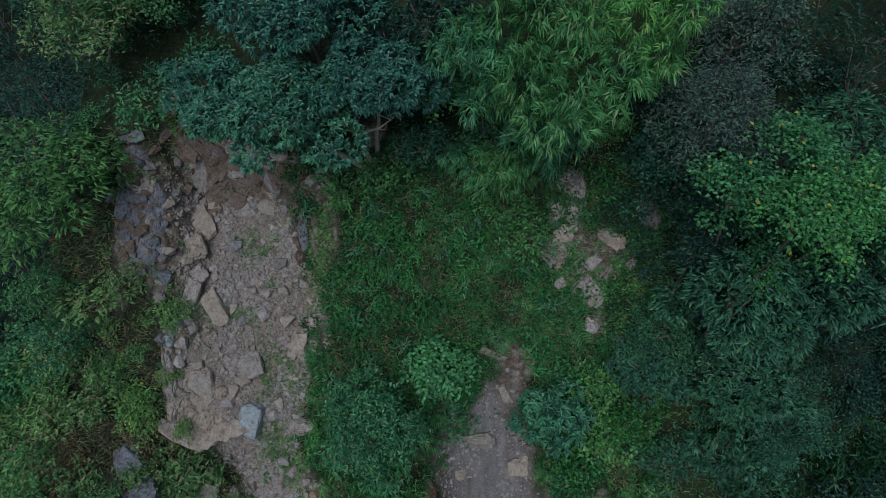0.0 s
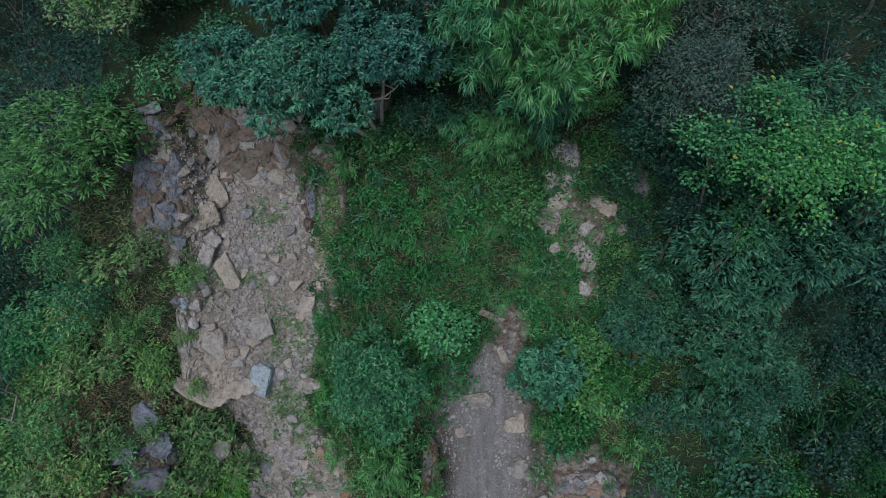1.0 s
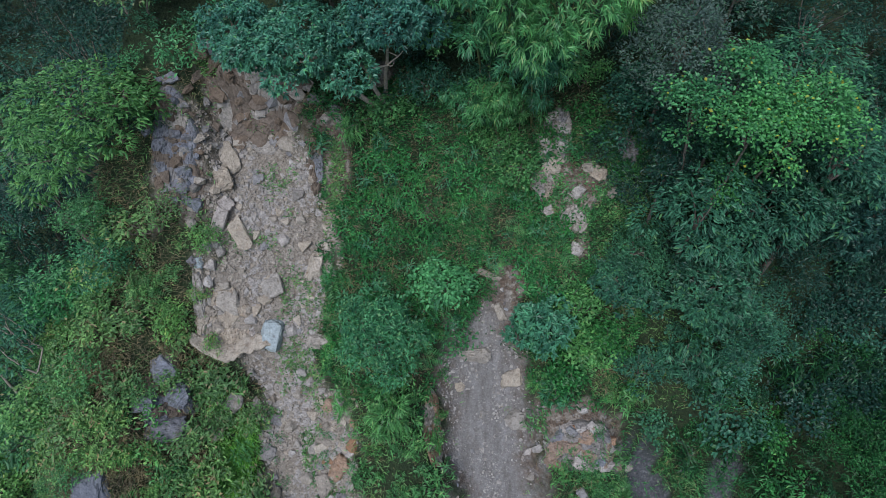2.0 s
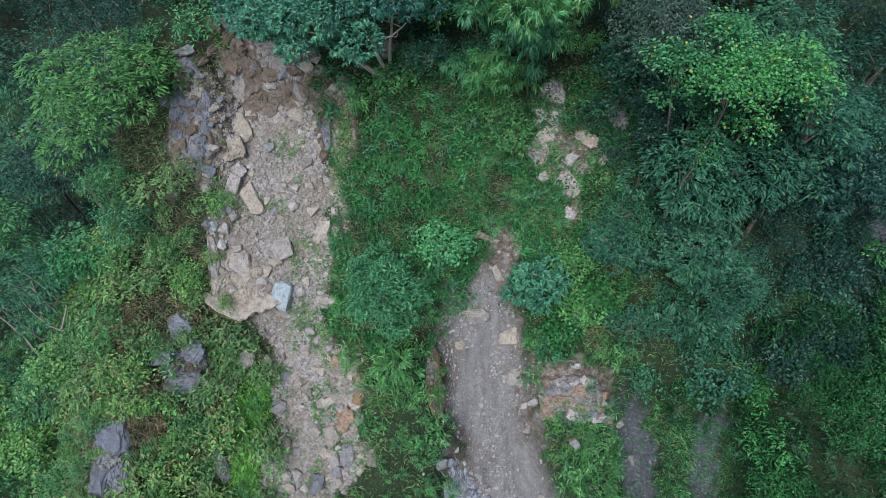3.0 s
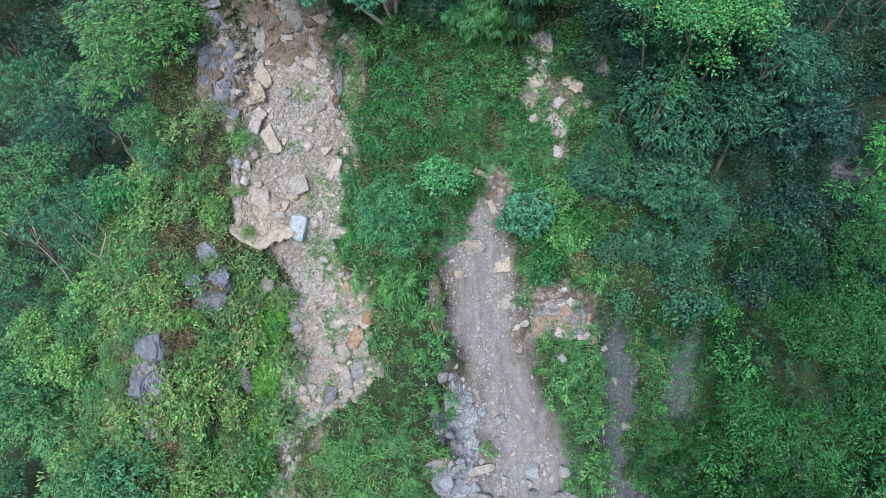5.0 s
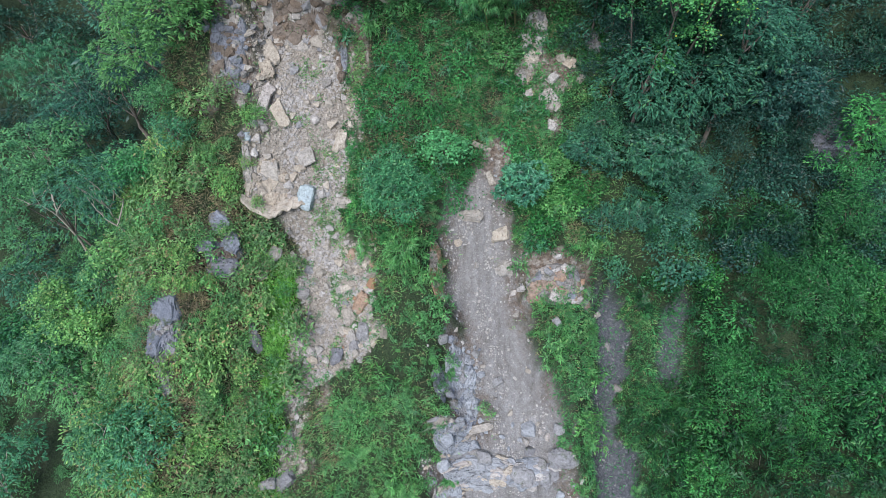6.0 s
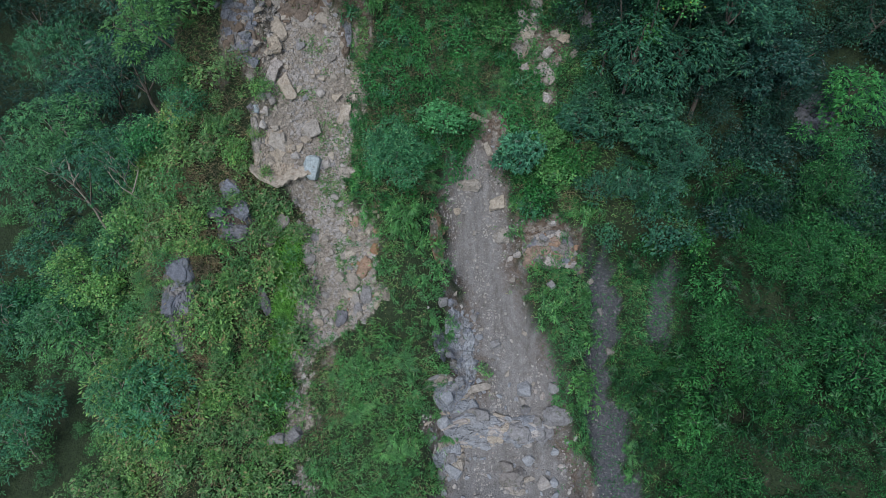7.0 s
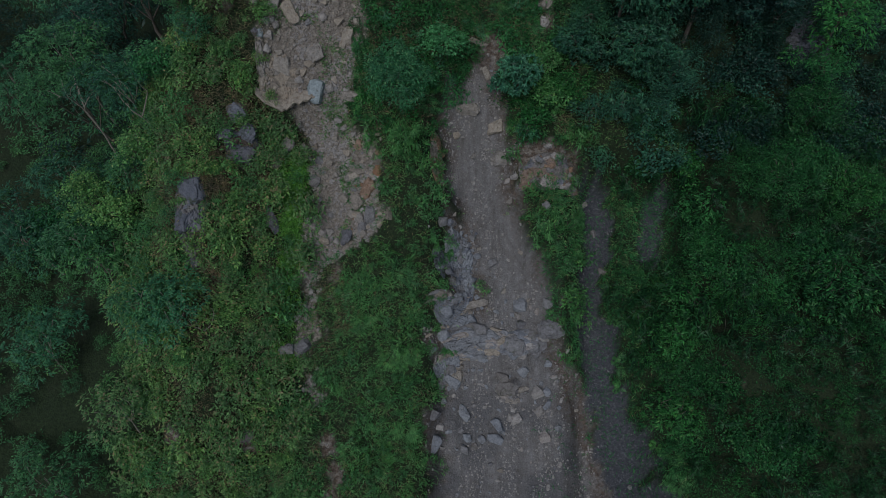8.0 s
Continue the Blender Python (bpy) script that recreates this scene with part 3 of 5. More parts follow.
def lobes_of(rng, centre, radius, flat, count):
    c = np.array(centre, float)
    out = [(c, np.array([radius * 0.55, radius * 0.55, radius * 0.45 * flat]))]
    count = int(count * 1.5)
    for i in range(count):
        a = 2.4 * i + rng.uniform(-0.4, 0.4)
        rr = radius * math.sqrt((i + 0.7) / count) * rng.uniform(0.72, 0.92)
        q = c + np.array([math.cos(a) * rr, math.sin(a) * rr, radius * flat * (rng.uniform(-0.15, 0.35) + 0.35 - 0.75 * (rr / radius) ** 2)])
        s = radius * rng.uniform(0.2, 0.38)
        out.append((q, np.array([s, s, s * rng.uniform(0.6, 0.85)])))
    return out


def tree(name, x, y, height, radius, kind, mat, label, category="tree", flat=0.75, count=8, density=9.0, lean=(0, 0.8), bark=None, thick=0.12, seed=1, group="", leaf=1.0, gap=None, z=None, skirt=0):
    """A tree whose crown is centred over (x, y), height above the ground there or at z, its foot lean away from that."""
    rng = np.random.default_rng(seed)
    fx, fy = x + lean[0], y + lean[1]
    z0 = float(ground(fx, fy)) - 0.15
    root = new(name)
    root.matrix_basis = pose(fx, fy, z0)
    top = (float(ground(x, y)) + height if z is None else z) - z0
    centre = np.array([x - fx, y - fy, top])
    lobes = lobes_of(rng, centre, radius, flat, count)
    for _ in range(skirt):
        at, s = rng.uniform(0.45, 0.95), radius * rng.uniform(0.26, 0.42)
        lobes.append((centre * at + rng.normal(0, 0.42 * radius, 3) * (1, 0.7, 0.4) - (0, 0.2 * radius, 0), np.array([s, s, s * 0.9])))
    bark = bark or BARK
    fork = centre * ((0.55, 0.55, 0.5) if z is None else (0.85, 0.85, 0.82))
    part("trunk", mesh_of("trunk", *tube(np.concatenate([curve(rng, (0, 0, 0), fork, 0.12 * radius / 2), [centre]]), thick, thick * 0.35, 8), bark, False), root)
    for c, r in lobes[1:6]:
        part("limb", mesh_of("limb", *tube(curve(rng, fork, c + (0, 0, 0.1), 0.25), thick * 0.4, 0.015, 5), bark, False), root)
    P, O = shell(rng, lobes, density / leaf ** 1.7)
    if gap:
        off = P + (fx, fy, z0) - np.array(gap[:3])
        way = unit(np.array([0.35, -0.7, 0.7]))
        along = off @ way
        wide = np.linalg.norm(off - along[:, None] * way, axis=1)
        keep = (wide > gap[3]) | (along < -0.5)
        P, O = P[keep], O[keep]
    part("crown", mesh_of("crown", *foliage(rng, kind, P, O, leaf), mat), root)
    return tagged(root, label, category, group)


def bare_tree(x, y, z, foot, spread_, label, seed, thick=0.09, forks=4, rise=1.6):
    """A pale forked trunk with a few bare branches; the fork is at (x, y, z), the foot on the ground."""
    rng = np.random.default_rng(seed)
    fx, fy = foot
    z0 = float(ground(fx, fy)) - 0.2
    root = new("bare_tree")
    root.matrix_basis = pose(fx, fy, z0)
    fork = np.array([x - fx, y - fy, z - z0])
    part("trunk", mesh_of("trunk", *tube(curve(rng, (0, 0, 0), fork, 0.25, 8), thick, thick * 0.75, 8), PALE_BARK, False), root)
    for i in range(forks):
        a = 2 * math.pi * i / forks + rng.uniform(-0.4, 0.4)
        tip = fork + np.array([math.cos(a) * spread_, math.sin(a) * spread_ * 0.6, rise * rng.uniform(0.7, 1.3)])
        limb = curve(rng, fork, tip, 0.18, 7)
        branch = part("branch", mesh_of("branch", *tube(limb, thick * 0.62, thick * 0.2, 6), PALE_BARK, False), root)
        for k in (3, 5):
            end = limb[k] + rng.normal(0, 0.35, 3) * spread_ * 0.6 + (0, 0, 0.5)
            part("twig", mesh_of("twig", *tube(curve(rng, limb[k], end, 0.08, 5), thick * 0.28, 0.01, 5), PALE_BARK, False), branch)
    return tagged(root, label, "tree")


# ---- trees ----
TEALS = "blue-green trees above the slide"
tree("broadleaf_tree", -5.2, 16.5, 0, 2.6, "rosette", TEAL, "spreading tree with drooping blue-green leaves above the slide", flat=0.75, count=12, density=19, lean=(2.6, 1.4), bark=PALE_BARK, thick=0.13, seed=3, group=TEALS, leaf=0.72, z=21.4)
tree("broadleaf_tree", -2.0, 17.2, 0, 2.1, "rosette", TEAL, "blue-green leafy tree with hanging twigs", flat=0.75, count=10, density=17, lean=(-0.4, 1.0), bark=PALE_BARK, thick=0.1, seed=4, group=TEALS, leaf=0.72, z=22.0)
tree("broadleaf_tree", -8.1, 18.6, 0, 1.8, "rosette", TEAL, "blue-green leafy tree beside the slide scar", flat=0.8, count=8, density=17, lean=(0.7, 1.6), seed=5, group=TEALS, leaf=0.72, z=21.3)
tree("broadleaf_tree", -4.8, 20.0, 0, 2.8, "rosette", TEAL, "blue-green leafy tree at the head of the slope", flat=0.75, count=11, density=13, lean=(0.4, 1.2), seed=6, group=TEALS, leaf=0.75, z=23.2)
tree("broadleaf_tree", -0.6, 19.6, 0, 2.2, "rosette", DARK_SHADED, "dark leafy tree at the head of the slope", density=10, lean=(0.3, 1.2), seed=7, group=TEALS, leaf=0.75, z=22.8)
CLUMPS = "bamboo clumps on the upper slope"
for i, (x, y, z, r, m, lean, text) in enumerate(((3.7, 14.9, 23.7, 2.2, BAMBOO, (0.4, 4.2), "bamboo clump with hanging bright green leaf sprays"), (5.6, 16.6, 24.9, 1.9, BAMBOO, (0.2, 2.8), "bamboo clump with hanging bright green leaf sprays"), (0.8, 16.5, 23.6, 1.5, CANE, (0.8, 2.6), "arching green bamboo clump over the slope"), (2.2, 16.9, 25.8, 2.0, BAMBOO, (0.5, 2.6), "bamboo clump with hanging bright green leaf sprays"), (1.9, 16.0, 20.0, 0.95, BAMBOO, (0.5, 1.6), "low spray of bamboo over the slope"), (3.2, 16.0, 21.3, 1.3, CANE, (0.6, 2.2), "shaded bamboo under the tall clump"))):
    tree("bamboo_clump", x, y, 0, r, "cane", m, text, "bamboo", 0.95, 11, 13, lean, CULM, 0.06, 20 + i, CLUMPS, leaf=0.95, z=z, skirt=5)
tree("dark_tree", 8.2, 15.5, 0, 1.75, "small", SMOKY, "thin grey-green tree with small dull leaves", flat=1.3, count=14, density=14, lean=(0.4, 2.2), seed=31, leaf=0.75, z=22.2, skirt=9)
tree("dark_tree", 9.4, 18.4, 0, 2.2, "small", SMOKY, "thin grey-green tree with small dull leaves", flat=1.0, count=10, density=10, lean=(0.3, 1.4), seed=29, leaf=0.8, z=23.4, skirt=4)
GOLDS = "round-leaved trees with yellowing leaves"
for i, (x, y, z, r, lean) in enumerate(((9.8, 12.0, 21.5, 1.5, (1.2, 3.1)), (7.9, 12.8, 21.8, 0.95, (2.2, 2.6)), (11.6, 12.3, 21.6, 1.5, (0.3, 3.0)), (9.8, 14.0, 22.2, 1.1, (0.8, 2.0)))):
    tree("golden_leaf_tree", x, y, 0, r, "round", GOLD, "light green round-leaved tree with scattered yellow leaves", flat=0.7, count=13, density=13, lean=lean, seed=33 + i, thick=0.08, group=GOLDS, leaf=0.8, z=z, skirt=3)
BANKS = "dark green trees on the steep bank"
for i, (x, y, z, r, kind, m, flat, text) in enumerate(((9.6, 12.8, 16.8, 2.2, "feather", FEATHER, 1.1, "dark green feathery-leaved tree on the steep bank"), (12.4, 13.8, 16.4, 2.2, "feather", FEATHER, 1.0, "dark green feathery-leaved tree on the steep bank"), (10.7, 12.1, 13.4, 2.1, "rosette", FEATHER, 1.1, "dark green leafy tree on the steep bank"), (7.5, 12.7, 12.9, 1.3, "rosette", FEATHER, 1.1, "dark green leafy tree on the steep bank"), (8.2, 13.7, 13.5, 1.6, "small", FEATHER, 1.0, "dark green small-leaved tree on the steep bank"), (12.9, 11.6, 11.4, 1.7, "small", FEATHER, 1.0, "dark green small-leaved tree on the steep bank"), (14.5, 13.9, 17.6, 1.9, "rosette", FEATHER, 1.0, "dark green leafy tree on the steep bank"), (17.0, 13.7, 15.9, 1.9, "rosette", TEAL_SHADED, 1.05, "rounded blue-green tree with drooping leaf tufts"), (14.6, 14.2, 14.2, 1.7, "small", DARK_SHADED, 1.0, "dark small-leaved tree on the steep bank"), (22.2, 13.4, 14.3, 1.8, "feather", BRIGHT, 0.9, "bright green feathery tree over the dark rock"), (12.6, 15.4, 21.0, 2.2, "feather", FEATHER, 0.9, "dark green feathery-leaved tree on the steep bank"), (13.8, 12.9, 19.4, 1.7, "feather", FEATHER, 0.9, "dark green feathery-leaved tree on the steep bank"))):
    tree("feathery_tree", x, y, 0, r, kind, m, text, flat=flat, count=13, density=24 if kind == "feather" else 15, lean=(0.3, 1.3), seed=230 + i, thick=0.13, group=BANKS, leaf=0.8, z=z, skirt=8)
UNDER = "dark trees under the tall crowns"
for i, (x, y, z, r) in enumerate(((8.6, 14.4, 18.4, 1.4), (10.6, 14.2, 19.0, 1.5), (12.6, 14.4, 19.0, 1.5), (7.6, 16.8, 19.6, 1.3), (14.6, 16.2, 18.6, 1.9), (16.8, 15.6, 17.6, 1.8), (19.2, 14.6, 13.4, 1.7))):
    tree("shade_tree", x, y, 0, r, ("small", "round")[i % 2], (DARK_SHADED, FEATHER)[i % 2], "dark tree in the shade of taller crowns", flat=1.0, count=11, density=13, lean=(0.2, 0.9), seed=270 + i, thick=0.08, group=UNDER, leaf=0.85, z=z, skirt=6)
RAVINE = "pale green trees rising out of the ravine"
for i, (x, y, z, r, m) in enumerate(((-23.4, 15.8, 10.9, 2.7, LIGHT_FEATHER), (-24.8, 11.2, 4.7, 2.1, FEATHER), (-23.0, 18.8, 10.9, 2.3, FEATHER), (-21.8, 5.4, 4.7, 2.1, LIGHT_FEATHER), (-18.6, 8.8, 7.4, 1.6, LIGHT_FEATHER), (-16.4, 0.9, 4.8, 2.0, LIGHT_FEATHER), (-26.5, 7.0, 3.0, 2.4, FEATHER), (-20.3, 15.6, 7.2, 2.2, FEATHER))):
    tree("feathery_tree", x, y, 0, r, "feather", m, "feathery green tree rising out of the ravine", flat=0.65, count=12, density=22, lean=(0.5, 0.4), bark=PALE_BARK, thick=0.09, seed=250 + i, group=RAVINE, leaf=0.85, z=z, skirt=5)
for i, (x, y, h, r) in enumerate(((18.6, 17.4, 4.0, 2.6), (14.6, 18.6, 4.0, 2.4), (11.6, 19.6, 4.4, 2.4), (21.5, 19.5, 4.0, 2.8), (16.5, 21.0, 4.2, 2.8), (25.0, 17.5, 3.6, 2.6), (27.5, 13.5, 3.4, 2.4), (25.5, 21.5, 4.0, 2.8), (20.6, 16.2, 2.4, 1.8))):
    tree("forest_tree", x, y, h, r, ("feather", "small")[i % 2], DARK_SHADED, "dense green forest tree on the upper slope", flat=0.85, count=9, density=(13, 6)[i % 2], lean=(0, 1.0), seed=40 + i, group="trees on the upper slope")
tree("leafy_tree", -10.4, 22.2, 1.8, 2.3, "round", LIGHT_FEATHER, "bushy green tree above the scarp", flat=0.75, count=9, density=12, lean=(0.2, 0.6), seed=56, thick=0.08, leaf=0.8)
tree("leafy_tree", -12.2, 20.4, 2.2, 2.1, "small", SCRUB, "bushy green tree above the scarp", flat=0.75, count=9, density=14, lean=(0.2, 0.5), seed=57, thick=0.07)
tree("acacia_tree", -14.4, 16.6, 3.2, 3.1, "feather", ACACIA, "light yellow-green feathery tree beside the slide", flat=0.6, count=16, density=26, lean=(0.8, 0.8), seed=50, leaf=0.85, z=18.9, skirt=3)
tree("acacia_tree", -12.9, 16.9, 2.4, 1.7, "feather", ACACIA, "light yellow-green feathery tree beside the slide", flat=0.6, count=8, density=26, lean=(0.6, 0.6), seed=54, leaf=0.85, z=19.2, skirt=2)
tree("acacia_tree", -17.0, 17.4, 3.4, 2.5, "feather", ACACIA, "light yellow-green feathery tree beside the slide", flat=0.6, count=8, density=24, lean=(1.4, 0.6), seed=51, leaf=0.85, z=16.4, skirt=3)
for i, (x, y, h, r) in enumerate(((-14.9, 14.7, 1.7, 1.5), (-12.9, 14.3, 1.4, 1.25), (-14.2, 13.3, 1.5, 1.4), (-16.9, 13.4, 2.2, 1.8), (-11.7, 14.9, 1.2, 0.95), (-18.6, 15.2, 2.6, 2.0))):
    tree("leafy_tree", x, y, h, r, ("small", "feather")[i % 2], (LIGHT_FEATHER, SCRUB, CANE)[i % 3], "bushy green tree beside the slide", flat=0.85, count=7, density=(12, 20)[i % 2], lean=(0.1, 0.4), seed=160 + i, thick=0.06, group="bushy trees beside the slide", leaf=0.85)
tree("pale_trunk_tree", -23.0, 13.4, 6.4, 4.2, "feather", LIGHT_FEATHER, "wide feathery tree with a pale forked trunk in the ravine", flat=0.55, count=14, density=19, lean=(1.6, -0.4), thick=0.12, seed=52, gap=(-21.8, 12.2, 9.4, 1.3), leaf=0.8)
tree("pale_trunk_tree", -19.2, 12.2, 3.6, 2.4, "feather", FEATHER, "feathery tree with a slim pale trunk", flat=0.6, count=9, density=19, lean=(1.6, -0.8), bark=PALE_BARK, thick=0.09, seed=53, leaf=0.8)
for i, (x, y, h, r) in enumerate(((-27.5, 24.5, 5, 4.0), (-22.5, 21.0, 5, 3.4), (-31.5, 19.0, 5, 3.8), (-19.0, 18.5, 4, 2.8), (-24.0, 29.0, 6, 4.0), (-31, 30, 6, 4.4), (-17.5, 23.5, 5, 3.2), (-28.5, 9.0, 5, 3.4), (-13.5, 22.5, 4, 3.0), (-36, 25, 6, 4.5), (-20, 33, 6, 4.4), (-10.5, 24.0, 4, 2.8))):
    tree("forest_tree", x, y, h, r, ("small", "feather", "cane")[i % 3], (DARK_SHADED, FEATHER, CANE)[i % 3], "dark dense forest tree down in the ravine", flat=0.8, count=10, density=(4.5, 6, 5)[i % 3], lean=(0.3, 0.3), seed=60 + i, thick=0.15, group="trees in the ravine")
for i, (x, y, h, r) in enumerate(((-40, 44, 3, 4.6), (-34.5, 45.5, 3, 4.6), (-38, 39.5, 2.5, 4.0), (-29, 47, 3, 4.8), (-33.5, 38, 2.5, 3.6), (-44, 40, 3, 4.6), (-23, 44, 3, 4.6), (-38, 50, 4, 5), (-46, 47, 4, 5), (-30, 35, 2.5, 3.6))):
    tree("forest_tree", x, y, h, r, "small", DARK_SHADED, "dark dense forest tree on the far side of the ravine", flat=0.8, count=10, density=5.5, lean=(0.3, 0.3), seed=340 + i, thick=0.15, group="trees in the ravine", leaf=1.8)
for i, (x, y, h, r) in enumerate(((-14.9, 0.5, 2.2, 2.2), (-17.4, 1.6, 2.3, 1.9), (-20.6, 4.8, 2.6, 2.4), (-23.5, 0.5, 2.8, 2.6), (-18.2, -3.0, 2.4, 2.2), (-22.5, -6.0, 3.0, 2.6))):
    tree("slender_tree", x, y, h, r, "feather", (CANE, SCRUB, LIGHT_FEATHER)[i % 3], "pale green feathery tree with a thin bare trunk", flat=0.6, count=8, density=19, lean=(0.4, -0.5), bark=PALE_BARK, thick=0.06, seed=80 + i, group="feathery trees on the lower slope", leaf=0.75)
for i, (x, y, h, r) in enumerate(((-17.6, 9.2, 1.6, 1.5), (-25.2, 8.5, 2.8, 2.4), (-19.5, 7.0, 1.8, 1.8), (-16.6, 13.0, 1.8, 1.5), (-22.0, 8.8, 2.4, 2.2))):
    tree("leafy_tree", x, y, h, r, "round", BRIGHT if i % 2 else LIME, "bushy light green tree at the ravine's edge", flat=0.8, count=7, density=10, lean=(0.2, 0.2), seed=90 + i, thick=0.06, group="bushy trees at the ravine's edge")
tree("round_bush", -2.7, 10.7, 2.4, 2.2, "small", CANE, "tall rounded dark green bush beside the rubble", "bush", 1.1, 11, 15, (0.0, 0.4), None, 0.06, 101)
tree("round_bush", -2.2, 8.8, 1.2, 1.35, "cane", GLADE, "drooping light green bush beside the rubble", "bush", 0.9, 6, 14, (0.1, 0.4), None, 0.05, 102)
tree("young_tree", 0.0, 12.6, 2.4, 1.45, "round", MINT, "young tree with bright light green leaves above the gully", flat=0.75, count=7, density=14, lean=(0.2, 0.6), seed=103, thick=0.05)
tree("young_tree", 4.1, 11.6, 1.9, 1.4, "rosette", LIGHT_TEAL, "young tree with large drooping blue-green leaves beside the gully", flat=1.75, count=12, density=14, lean=(0.3, 0.6), seed=104, thick=0.05, leaf=0.95)
for i, (x, y, h, r) in enumerate(((5.9, 12.4, 1.5, 1.2), (5.2, 10.3, 1.1, 1.0), (6.9, 11.6, 1.4, 1.2))):
    tree("young_tree", x, y, h, r, ("small", "round")[i % 2], (GLADE, CREEPER, CREEPER)[i % 3], "bushy bright green sapling on the bank", flat=0.9, count=7, density=14, lean=(0, 0.4), seed=180 + i, thick=0.04, group="saplings on the bank")
for i, (x, y, h, r) in enumerate(((-0.8, 17.7, 1.4, 1.3), (-2.3, 17.2, 1.0, 1.0), (0.9, 17.6, 1.5, 1.3), (2.3, 16.8, 1.6, 1.2), (3.1, 16.2, 1.3, 1.1), (3.2, 17.6, 1.8, 1.2), (1.6, 18.3, 1.5, 1.1), (2.7, 18.8, 1.7, 1.1), (4.1, 18.8, 1.6, 1.0), (5.9, 18.6, 1.5, 1.0), (-0.2, 19.0, 2.4, 1.7), (-3.6, 17.0, 1.0, 0.9), (2.6, 18.9, 2.2, 1.6))):
    tree("shade_tree", x, y, h, r, ("small", "round", "cane")[i % 3], (FEATHER, GLADE, CANE, GLADE, GLADE, GLADE)[i % 6], "small green tree at the head of the slope", flat=0.85, count=7, density=11, lean=(0, 0.4), seed=190 + i, thick=0.04, group="small trees at the head of the slope", leaf=0.85)
tree("young_tree", 6.0, 11.2, 1.5, 1.3, "round", GLADE, "bushy bright green sapling on the bank", flat=0.8, count=6, density=13, lean=(0, 0.5), seed=105, thick=0.05)
tree("young_tree", 4.8, 9.9, 1.0, 0.8, "cane", CANE, "hanging green bush on the gully's bank", "bush", 0.8, 5, 14, (0.1, 0.4), None, 0.04, 106)
tree("round_bush", 8.5, 10.6, 1.5, 1.3, "small", FEATHER, "dense dark bush over the rock step", "bush", 0.85, 7, 14, (0, 0.5), None, 0.05, 107)
tree("round_bush", 10.6, 10.8, 1.6, 1.3, "cane", FEATHER, "dense dark bush over the rock step", "bush", 0.85, 7, 14, (0, 0.5), None, 0.05, 108)
tree("round_bush", 12.6, 10.9, 1.4, 1.2, "small", TEAL, "dense dark bush over the rock step", "bush", 0.85, 7, 14, (0, 0.5), None, 0.05, 109)
for i, (x, y, z, r) in enumerate(((18.7, 6.9, 7.9, 1.9), (18.2, 8.9, 6.7, 1.6), (16.0, 7.4, 4.9, 1.5), (15.6, 5.6, 4.2, 1.3), (16.6, 4.4, 4.2, 1.7), (14.8, 2.6, 2.0, 1.5), (17.8, 2.8, 3.2, 1.6), (20.6, 5.2, 4.6, 1.7), (21.2, 1.6, 4.6, 2.0), (15.2, -1.6, 0.6, 1.6), (18.4, -0.2, 1.9, 1.5), (20.6, -2.2, 0.3, 1.7), (22.4, 11.4, 9.3, 1.4), (21.2, 9.0, 7.4, 1.6), (13.7, 1.0, 0.6, 1.2), (23.6, 7.4, 6.6, 1.8), (17.4, -4.6, -0.6, 1.8), (13.2, -2.8, -1.4, 1.4), (22.6, 13.0, 11.0, 1.1), (14.6, 10.0, 6.2, 1.2))):
    tree("creeper_covered_bush", x, y, 0, 1.25 * r, ("small", "round", "feather")[i % 3], (CREEPER, CREEPER, BRIGHT, CREEPER)[i % 4], "bush smothered in bright green creepers", "bush", 0.75, 12, (11, 11, 15)[i % 3], (0.1, 0.3), None, 0.05, 110 + i, "creeper-covered bushes of the damp hollow", leaf=0.85, z=z + 0.2, skirt=5)


bare_tree(-21.8, 12.2, 8.8, (-21.3, 12.0), 1.9, "pale bare forked trunk among the feathery crowns", 130, 0.085, 3, 2.0)
bare_tree(-17.6, 10.6, 9.6, (-17.2, 10.4), 0.9, "slim pale leaning trunk at the ravine's edge", 131, 0.08, 2, 1.6)
bare_tree(-3.0, 17.3, 20.3, (-2.3, 17.9), 1.5, "pale forked stem under the blue-green crown", 132, 0.1, 3, 1.0)
bare_tree(-13.4, 0.2, 3.0, (-13.2, 0.5), 0.9, "thin bare stem below the feathery tree", 133, 0.05, 3, 1.2)


# ---- bushes, ferns and canes, spread over the slope ----
def plant_model(name, kind, mat, radius, flat, count, density, seed, label, category, group, size):
    rng = np.random.default_rng(seed)
    root = new(name)
    if kind == "fern":
        n = count
        a = rng.uniform(0, 2 * math.pi, n)
        d = np.stack([np.cos(a), np.sin(a), rng.uniform(0.3, 1.2, n)], 1)
        leaf = fronds(np.zeros((n, 3)), d, unit(UP - d * 0.3), rng.uniform(0.6, 1.0, n) * radius, 8, 0.3, 0.06, 0.55)
        stems = joined([tube([(0, 0, -0.15), (0.01, 0, 0.06)], 0.03, 0.02, 5)])
    else:
        lobes = lobes_of(rng, (0, 0, radius * flat * 0.75), radius, flat, count)
        P, O = shell(rng, lobes, density)
        leaf = foliage(rng, kind, P, O, size)
        stems = joined([tube(curve(rng, (0, 0, -0.2), c, 0.06, 3), 0.022, 0.008, 3) for c, r in lobes[:6 if 0.41 < radius < 1.0 else 1]])
    part("stem", mesh_of("stem", *stems, CULM if kind == "cane" else BARK, False), root)
    part("foliage", mesh_of("foliage", *leaf, mat), root)
    return tagged(root, label, category, group)


